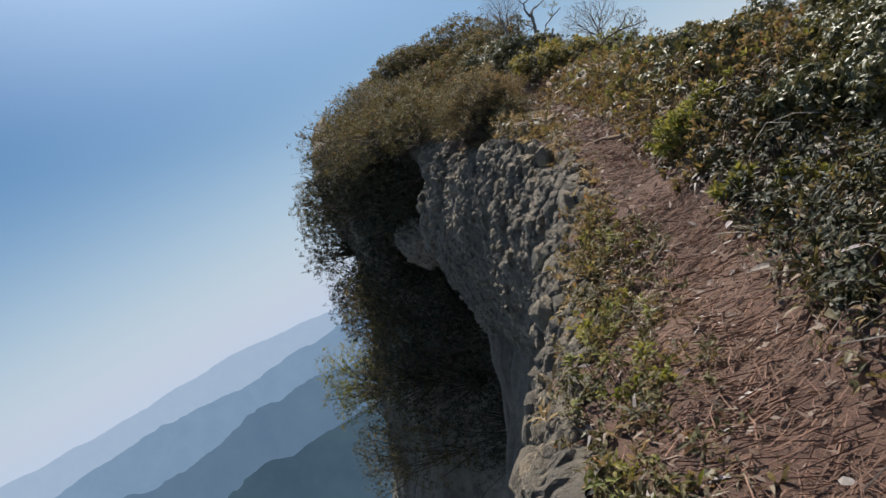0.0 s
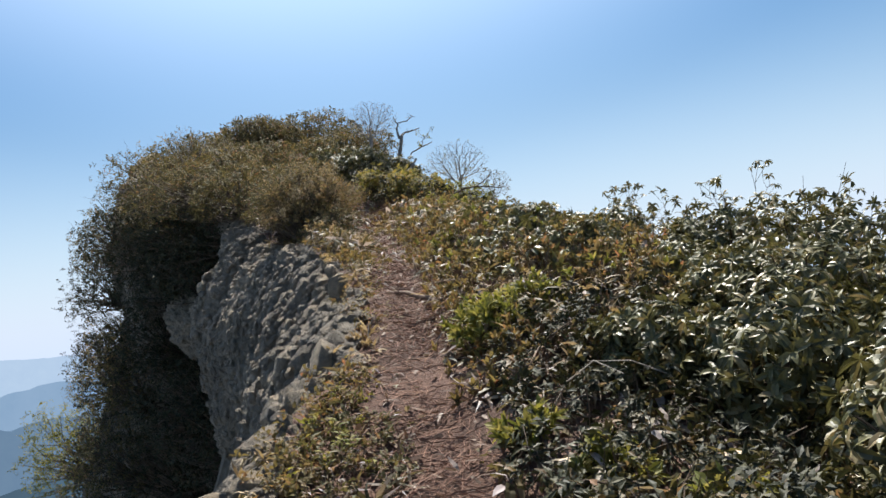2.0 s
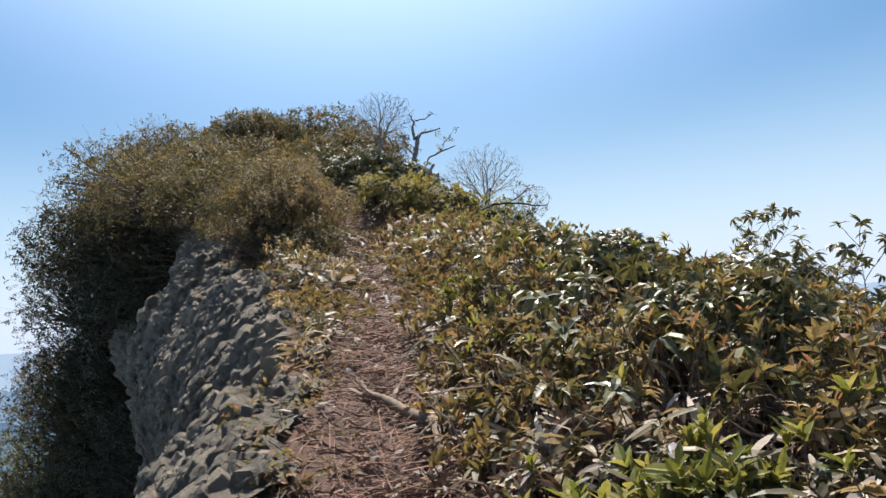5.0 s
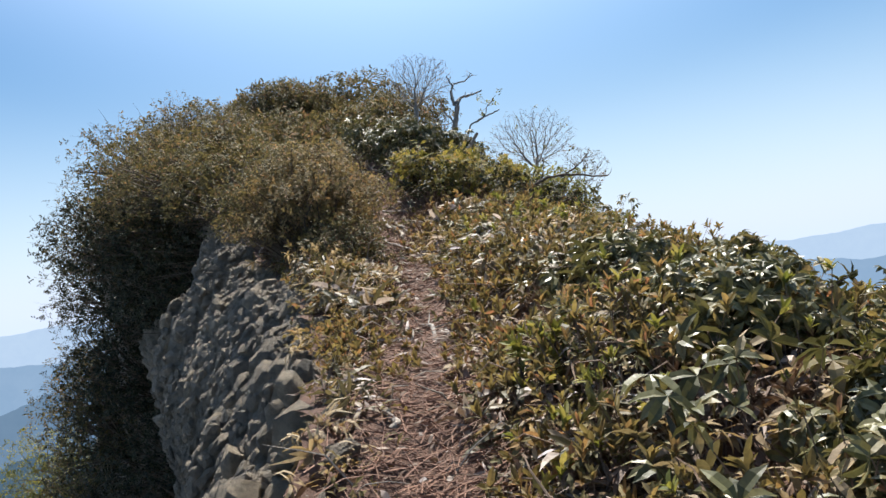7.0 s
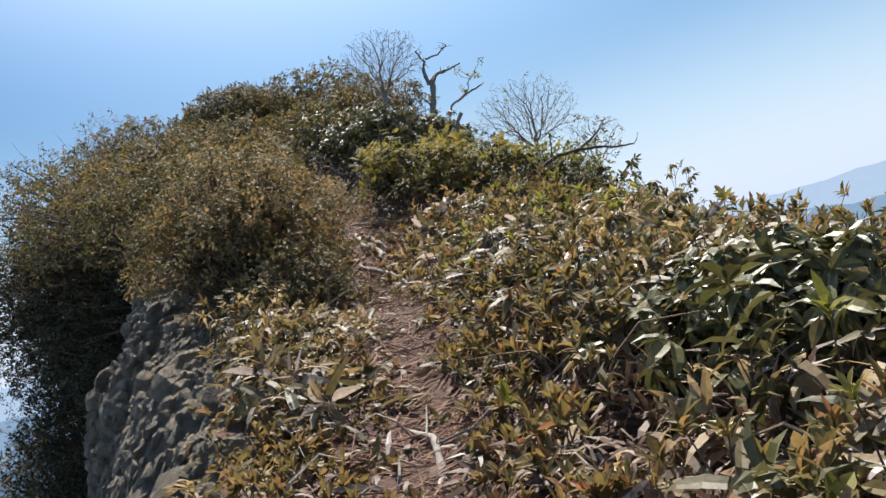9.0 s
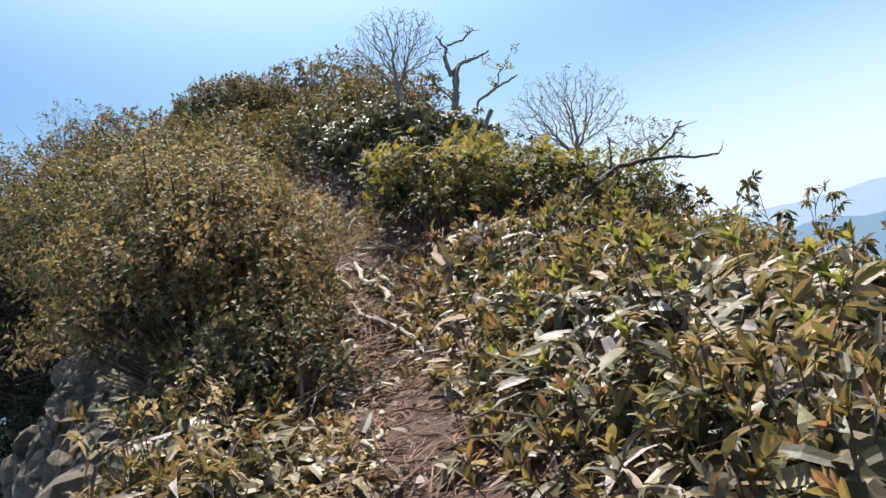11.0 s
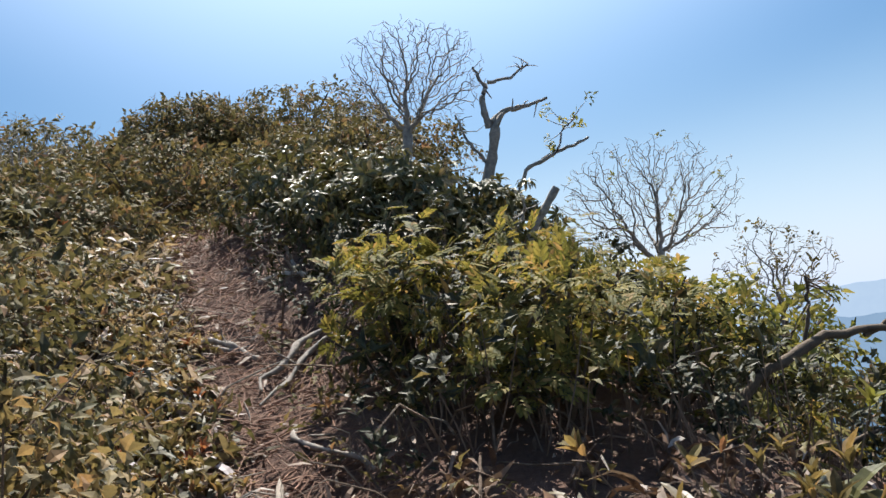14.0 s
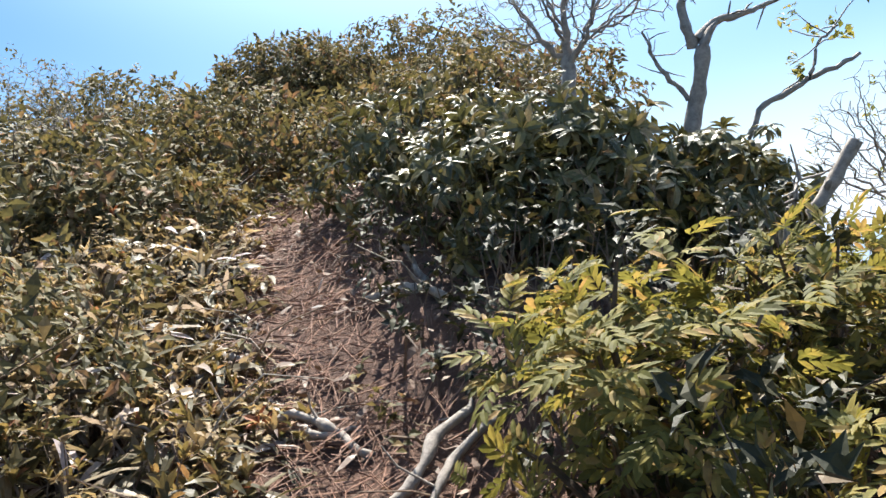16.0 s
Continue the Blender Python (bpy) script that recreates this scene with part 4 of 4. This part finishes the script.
for k, (x, y, top) in enumerate(((2.97, 10.15, 3.5), (3.07, 9.13, 3.3), (2.15, 10.5, 3.5), (2.1, 13.4, 3.8), (2.45, 14.3, 4.05), (1.9, 13.0, 3.75), (3.5, 8.3, 3.25))):
    g = surface(x, y)
    tree((x, y, g), (0, 0, 1), (top - g) * 0.45, 0.012, 3, "slender rhododendron sapling with drooping leaves", 220 + k, "rhododendron_sapling", fork=3, open_=0.3, lift=0.35, leaves=("rhodo", RHODO, 0.6, 1.0), group="saplings on the skyline")

# -- fallen wood, roots, stumps


def stick(line, radii, mat, name, label, seed, sides=8, forks=0):
    rng = np.random.default_rng(seed)
    line = np.array(line, float)
    t = np.linspace(0, 1, len(line) * 6)
    s = np.linspace(0, 1, len(line))
    fine = np.stack([np.interp(t, s, line[:, k]) for k in range(3)], 1) + np.stack([np.interp(t, np.linspace(0, 1, 7), rng.normal(0, 0.02, 7)) for _ in range(3)], 1)
    rr = np.interp(t, np.linspace(0, 1, len(radii)), radii) * np.interp(t, np.linspace(0, 1, 16), rng.uniform(0.55, 1.35, 16))
    base = line[0].copy()
    thing = tagged(new(name, mesh_from(name, *[a if k else a - base for k, a in enumerate(tube(fine, rr, sides))], mat, True)), label, "wood")
    thing.location = base
    for _ in range(forks):
        a = fine[rng.integers(3, len(fine) - 3)]
        b = a + rng.normal(0, 0.1, 3) + [0, 0, 0.06]
        part("side_branch", mesh_from("side_branch", *[v if k else v - base for k, v in enumerate(tube([a, (a + b) / 2 + rng.normal(0, 0.02, 3), b], [rr[0] * 0.5, rr[0] * 0.4, rr[0] * 0.2], 5))], mat, True), thing)
    return thing


def lay(points, lift=0.03):
    return [(x, y, float(surface(x, y)) + 0.6 * lift) for x, y in points]


stick(lay([(0.31, 8.89), (0.46, 8.63), (0.65, 8.29), (0.72, 7.94)], 0.05), [0.014, 0.024, 0.022, 0.014], TWIG, "fallen_branch", "brown fallen branch lying across the path", 301, forks=2)
stick(lay([(0.3, 6.95), (0.5, 7.05), (0.66, 6.9)], 0.03), [0.008, 0.012, 0.008], TWIG, "fallen_branch", "brown dry stick lying on the path", 302, forks=1)
stick(lay([(0.1, 10.05), (0.22, 9.75), (0.26, 9.55)], 0.03), [0.012, 0.018, 0.012], BLEACHED, "fallen_branch", "pale split stick lying on the path", 303)
stick(lay([(0.3, 11.45), (0.42, 11.2), (0.44, 10.95), (0.5, 10.7)], 0.05), [0.009, 0.016, 0.014, 0.008], BARK, "root", "grey crooked root crossing the path", 304, forks=2)
stick(lay([(-0.21, 15.32), (-0.04, 15.0), (0.11, 14.78), (0.28, 14.3), (0.42, 13.89)], 0.09), [0.006, 0.017, 0.019, 0.016, 0.006], BARK, "log", "thin grey log lying along the path", 305, forks=2)
stick(lay([(-0.2, 16.2), (-0.16, 15.94), (-0.08, 15.64), (0.07, 15.2), (0.11, 15.03)], 0.08), [0.006, 0.022, 0.02, 0.016, 0.004], BLEACHED, "root", "thick bleached white root on the path", 306, forks=3)
stick(lay([(-0.02, 15.79), (0.02, 15.6), (0.09, 15.42), (0.2, 15.2)], 0.08), [0.005, 0.018, 0.018, 0.005], BLEACHED, "root", "thick bleached white root on the path", 307, forks=2)
stick(lay([(-0.32, 16.06), (-0.27, 15.8), (-0.22, 15.6), (-0.14, 15.5)], 0.05), [0.004, 0.013, 0.013, 0.004], BLEACHED, "root", "bent pale root at the side of the path", 315, forks=1)
stick(lay([(0.14, 12.85), (0.13, 13.0), (0.13, 13.2)], 0.06), [0.004, 0.012, 0.005], BLEACHED, "fallen_branch", "pale stick end standing out of the litter", 316)
stick(lay([(-0.9, 17.61), (-0.72, 17.54), (-0.57, 17.4)], 0.05), [0.014, 0.02, 0.014], BARK, "root", "grey root crossing the path", 317, forks=1)
stick(lay([(-1.31, 17.83), (-1.25, 17.95), (-1.2, 18.03)], 0.06), [0.018, 0.022, 0.016], BARK, "root", "short grey root in the red soil", 318)
stick(lay([(-0.48, 17.0), (-0.4, 17.18), (-0.29, 17.34), (-0.2, 17.5)], 0.1), [0.006, 0.02, 0.018, 0.006], BARK, "log", "grey broken log at the side of the path", 319, forks=2)
stick(lay([(-0.12, 17.4), (-0.28, 17.15), (-0.42, 16.85)], 0.08), [0.012, 0.016, 0.008], BARK, "root", "grey root stub standing out of the bank", 308, forks=2)
stick(lay([(-0.3, 16.75), (-0.2, 16.5), (0.02, 16.25), (0.15, 16.1)], 0.05), [0.008, 0.012, 0.012, 0.007], BARK, "root", "grey root crossing the path", 309, forks=2)
stick(lay([(-0.95, 17.6), (-0.75, 17.5), (-0.6, 17.55)], 0.05), [0.01, 0.015, 0.008], BARK, "root", "short grey root in the red soil", 310)
stick(lay([(-0.72, 18.3), (-0.5, 18.25), (-0.35, 18.1)], 0.06), [0.02, 0.028, 0.014], BLEACHED, "root", "grey root step at the head of the path", 311, forks=1)
stick([(-0.42, 18.35, 5.15), (-0.46, 18.3, 5.3), (-0.52, 18.3, 5.46)], [0.022, 0.02, 0.014], BARK, "stump", "thin grey dead stump beside the path", 312)
stick(lay([(1.1, 4.2), (1.35, 4.05), (1.75, 4.0)], 0.08), [0.016, 0.02, 0.014], BLEACHED, "fallen_branch", "pale bare branch under the bushes", 313, forks=2)
stick(lay([(0.5, 2.2), (0.75, 2.3), (1.1, 2.2)], 0.03), [0.02, 0.025, 0.015], TWIG, "fallen_branch", "grey stick beside the path", 314, forks=1)
for k, (x, y, r, h) in enumerate(((0.93, 4.9, 0.05, 0.16), (1.0, 3.6, 0.07, 0.14), (1.25, 3.35, 0.06, 0.1), (1.5, 4.6, 0.05, 0.2))):
    z = float(surface(x, y))
    s = tagged(new("stump"), "small sawn stump with a pale cut top", "stump", "sawn stumps beside the path")
    s.location = (x, y, z)
    part("wood", mesh_from("wood", *tube([(0, 0, -0.08), (0.005, 0, 0.3 * h), (0, 0.01, h)], [r * 1.25, r * 1.05, r], 10), BARK, True), s)
    part("cut_top", mesh_from("cut_top", *tube([(0, 0.01, h - 0.012), (0, 0.01, h + 0.004), (0, 0.01, h + 0.005)], [r * 0.97, r * 0.93, 0.002], 10), CUT), s, "pale sawn wood")

# -- bare stems under the bushes


def brush(name, label, count, x0, x1, y0, y1, reach, mat, seed):
    """Bare, arching stems that lie and lean between the bushes."""
    rng = np.random.default_rng(seed)
    out = []
    for _ in range(count):
        y = rng.uniform(y0, y1)
        x = float(along(PATH_X, y)) + rng.uniform(x0, x1)
        if x < along(EDGE_X, y) + 0.1:
            continue
        a, n = rng.uniform(0, 6.28), rng.uniform(0.3, 1.0) * reach
        d = np.array([math.cos(a), math.sin(a), 0]) * n
        b = np.array([x, y, float(ground_z(x, y))])
        h = rng.uniform(0.05, 0.7) * n
        out.append(tube([b, b + d * 0.3 + [0, 0, h * 0.7], b + d * 0.65 + [0, 0, h] + rng.normal(0, 0.02, 3), b + d + [0, 0, h * rng.uniform(0.6, 1.3)]], np.array([1.0, 0.8, 0.6, 0.3]) * rng.uniform(0.003, 0.008), 4))
    return tagged(new(name, mesh_from(name, *join(out), mat)), label, "brushwood", kind="stuff")


brush("brushwood", "tangle of grey-brown bare stems under the bushes", 420, 0.4, 2.6, 1.5, 7.0, 0.5, STEM, 350)
brush("brushwood", "pale dead branches under the bushes", 90, 0.4, 2.2, 1.5, 7.0, 0.6, BLEACHED, 351)
brush("brushwood", "thin dry stalks standing among the low plants", 900, 0.25, 3.0, 7.0, 19.0, 0.45, TWIG, 352)
brush("brushwood", "thin dry stalks on the bank", 800, -3.5, -0.2, 11.5, 22.0, 0.45, TWIG, 353)
brush("brushwood", "pale dead stalks standing on the bank", 300, -2.8, -0.2, 12.5, 20.0, 0.55, BLEACHED, 355)
brush("brushwood", "pale dead stalks along the path", 160, -1.0, 1.2, 7.0, 19.0, 0.35, BLEACHED, 354)

# -- litter on the path


def litter():
    rng = np.random.default_rng(400)
    out = []
    for _ in range(9000):
        y = rng.uniform(0.8, 20.5)
        x = float(along(PATH_X, y)) + rng.normal(0, 0.26)
        if x < along(EDGE_X, y) + 0.05:
            continue
        a, n = rng.uniform(0, 3.14), rng.uniform(0.02, 0.13) * (2.2 if rng.random() < 0.1 else 1)
        dx, dy = math.cos(a) * n, math.sin(a) * n
        mid = rng.normal(0, 0.12 * n, 2)
        xs, ys = np.array([x - dx, x + mid[0], x + dx]), np.array([y - dy, y + mid[1], y + dy])
        zs = ground_z(xs, ys) + rng.uniform(0.01, 0.05) + rng.normal(0, 0.012, 3)
        r = rng.uniform(0.0012, 0.0034)
        out.append(tube(np.c_[xs, ys, zs], [r, r, r * 0.6], 3))
    return join(out)


def fallen(count, seed, wide, kind="loose", size=1.0):
    rng = np.random.default_rng(seed)
    y = rng.uniform(0.8, 20.5, count)
    x = along(PATH_X, y) + rng.normal(0, wide, count)
    ok = x > along(EDGE_X, y)
    x, y = x[ok], y[ok]
    z = ground_z(x, y) + rng.uniform(0.015, 0.06, len(x))
    return leaves_at(rng, kind, np.c_[x, y, z], np.c_[rng.normal(0, 0.4, (len(x), 2)), np.ones(len(x))], size, 0.35)


tagged(new("twig_litter", mesh_from("twig_litter", *litter(), LITTER)), "reddish-brown dead twigs strewn over the path", "litter", kind="stuff")
tagged(new("leaf_litter", mesh_from("leaf_litter", *fallen(6000, 401, 0.9, size=0.55), DRY)), "curled dry brown and pale leaves on the ground", "litter", kind="stuff")

# ---- stones in the cliff ----


def stone_mesh(seed):
    """A worn, blunt stone about one metre across."""
    rng = np.random.default_rng(seed)
    bm = bmesh.new()
    k = np.arange(26) + 0.5
    h, turn = 1 - 2 * k / 26, k * 2.39996
    pts = np.c_[np.cos(turn) * np.sqrt(1 - h * h), np.sin(turn) * np.sqrt(1 - h * h), h] + rng.normal(0, 0.16, (26, 3))
    pts = pts / np.abs(pts).max(1)[:, None] ** 0.45 * 0.47 * [1.0, rng.uniform(0.7, 0.95), rng.uniform(0.5, 0.75)]
    for p in pts:
        bm.verts.new(p)
    hull = bmesh.ops.convex_hull(bm, input=bm.verts)
    bmesh.ops.delete(bm, geom=[g for g in hull["geom_interior"] if isinstance(g, bmesh.types.BMVert)], context="VERTS")
    bmesh.ops.triangulate(bm, faces=bm.faces)
    me = bpy.data.meshes.new("stone")
    bm.to_mesh(me)
    bm.free()
    me.materials.append(ROCK)
    return me


STONES = [stone_mesh(500 + k) for k in range(10)]
rng = np.random.default_rng(510)
rows, cols = CLIFF_GRID.shape[:2]
flat = cv.reshape(rows, cols, 3)
near = [i for i in range(rows) if 3.0 < CLIFF_GRID[i, 0, 1] < 17.2]
for k in range(230):
    i, j = near[rng.integers(len(near))], int(rng.integers(12, 66))
    s = rng.uniform(0.14, 0.3) * (1.5 if rng.random() < 0.2 else 1)
    p = flat[i, j] - CLIFF_NORMAL[i, j] * 0.05 * s
    st = part("stone", STONES[rng.integers(10)], cliff_face)
    st.matrix_basis = Matrix.LocRotScale(Vector(p), Vector(CLIFF_NORMAL[i, j]).to_track_quat("Z", "Y") @ Euler((rng.normal(0, 0.3), rng.normal(0, 0.3), rng.uniform(0, 6.28))).to_quaternion(), Vector((s, s, s)))
for k in range(70):  # loose blocks along the brim
    y = rng.uniform(3.0, 12.5)
    x = float(along(EDGE_X, y)) + rng.uniform(-0.12, 0.16)
    s = rng.uniform(0.08, 0.24)
    st = part("stone", STONES[rng.integers(10)], cliff_face)
    st.matrix_basis = Matrix.LocRotScale(Vector((x, y, float(ground_z(x, y)) - 0.1 * s)), Euler(rng.uniform(0, 6.28, 3)), Vector((s, s, s)))
out = []
shapes = []
for me in STONES:
    a = np.empty(len(me.vertices) * 3, np.float32)
    me.vertices.foreach_get("co", a)
    shapes.append((a.reshape(-1, 3).astype(float), np.array([tuple(p.vertices) for p in me.polygons])))
for k, shape in enumerate(shapes):
    n = 1500
    i, j = np.array(near)[rng.integers(0, len(near), n)], rng.integers(8, 88, n)
    r = rng.uniform(0.06, 0.17, n)
    out.append(strew(shape, flat[i, j] - CLIFF_NORMAL[i, j] * 0.12 * r[:, None], turns(rng, CLIFF_NORMAL[i, j], 0.3), r))
tagged(part("rubble", mesh_from("rubble", *join(out), ROCK), cliff_face, "small broken stones set in the rock"), kind="stuff")


# -- the pale rock under the overhang
def outcrop(at, radii, tilt, label, seed):
    """A hanging rib of rock: a lumpy mass, cobbled all over."""
    bm = bmesh.new()
    bmesh.ops.create_icosphere(bm, subdivisions=6, radius=1.0)
    for v in bm.verts:
        q = Vector(v.co)
        p = Vector((q.x * radii[0], q.y * radii[1], q.z * radii[2]))
        da, _ = noise.voronoi(p * 3.2 + Vector((seed, 0, 0)))
        db, _ = noise.voronoi(p * 9.0 + Vector((seed, 0, 0)))
        v.co = p + q.normalized() * (0.22 * noise.fractal(p * 0.9 + Vector((seed, 0, 0)), 0.9, 2.0, 4) + 0.16 * min(da[1] - da[0], 0.5) + 0.16 * min(db[1] - db[0], 0.4))
    me = bpy.data.meshes.new("rock_outcrop")
    bm.to_mesh(me)
    bm.free()
    me.materials.append(ROCK)
    ob = tagged(new("rock_outcrop", me), label, "rock")
    ob.matrix_world = pose(*at, 0, tilt, 0)
    return ob


outcrop((-3.6, 19.1, 2.55), (1.1, 0.65, 0.65), 38, "pale grey rib of rock under the overhanging bushes", 3)
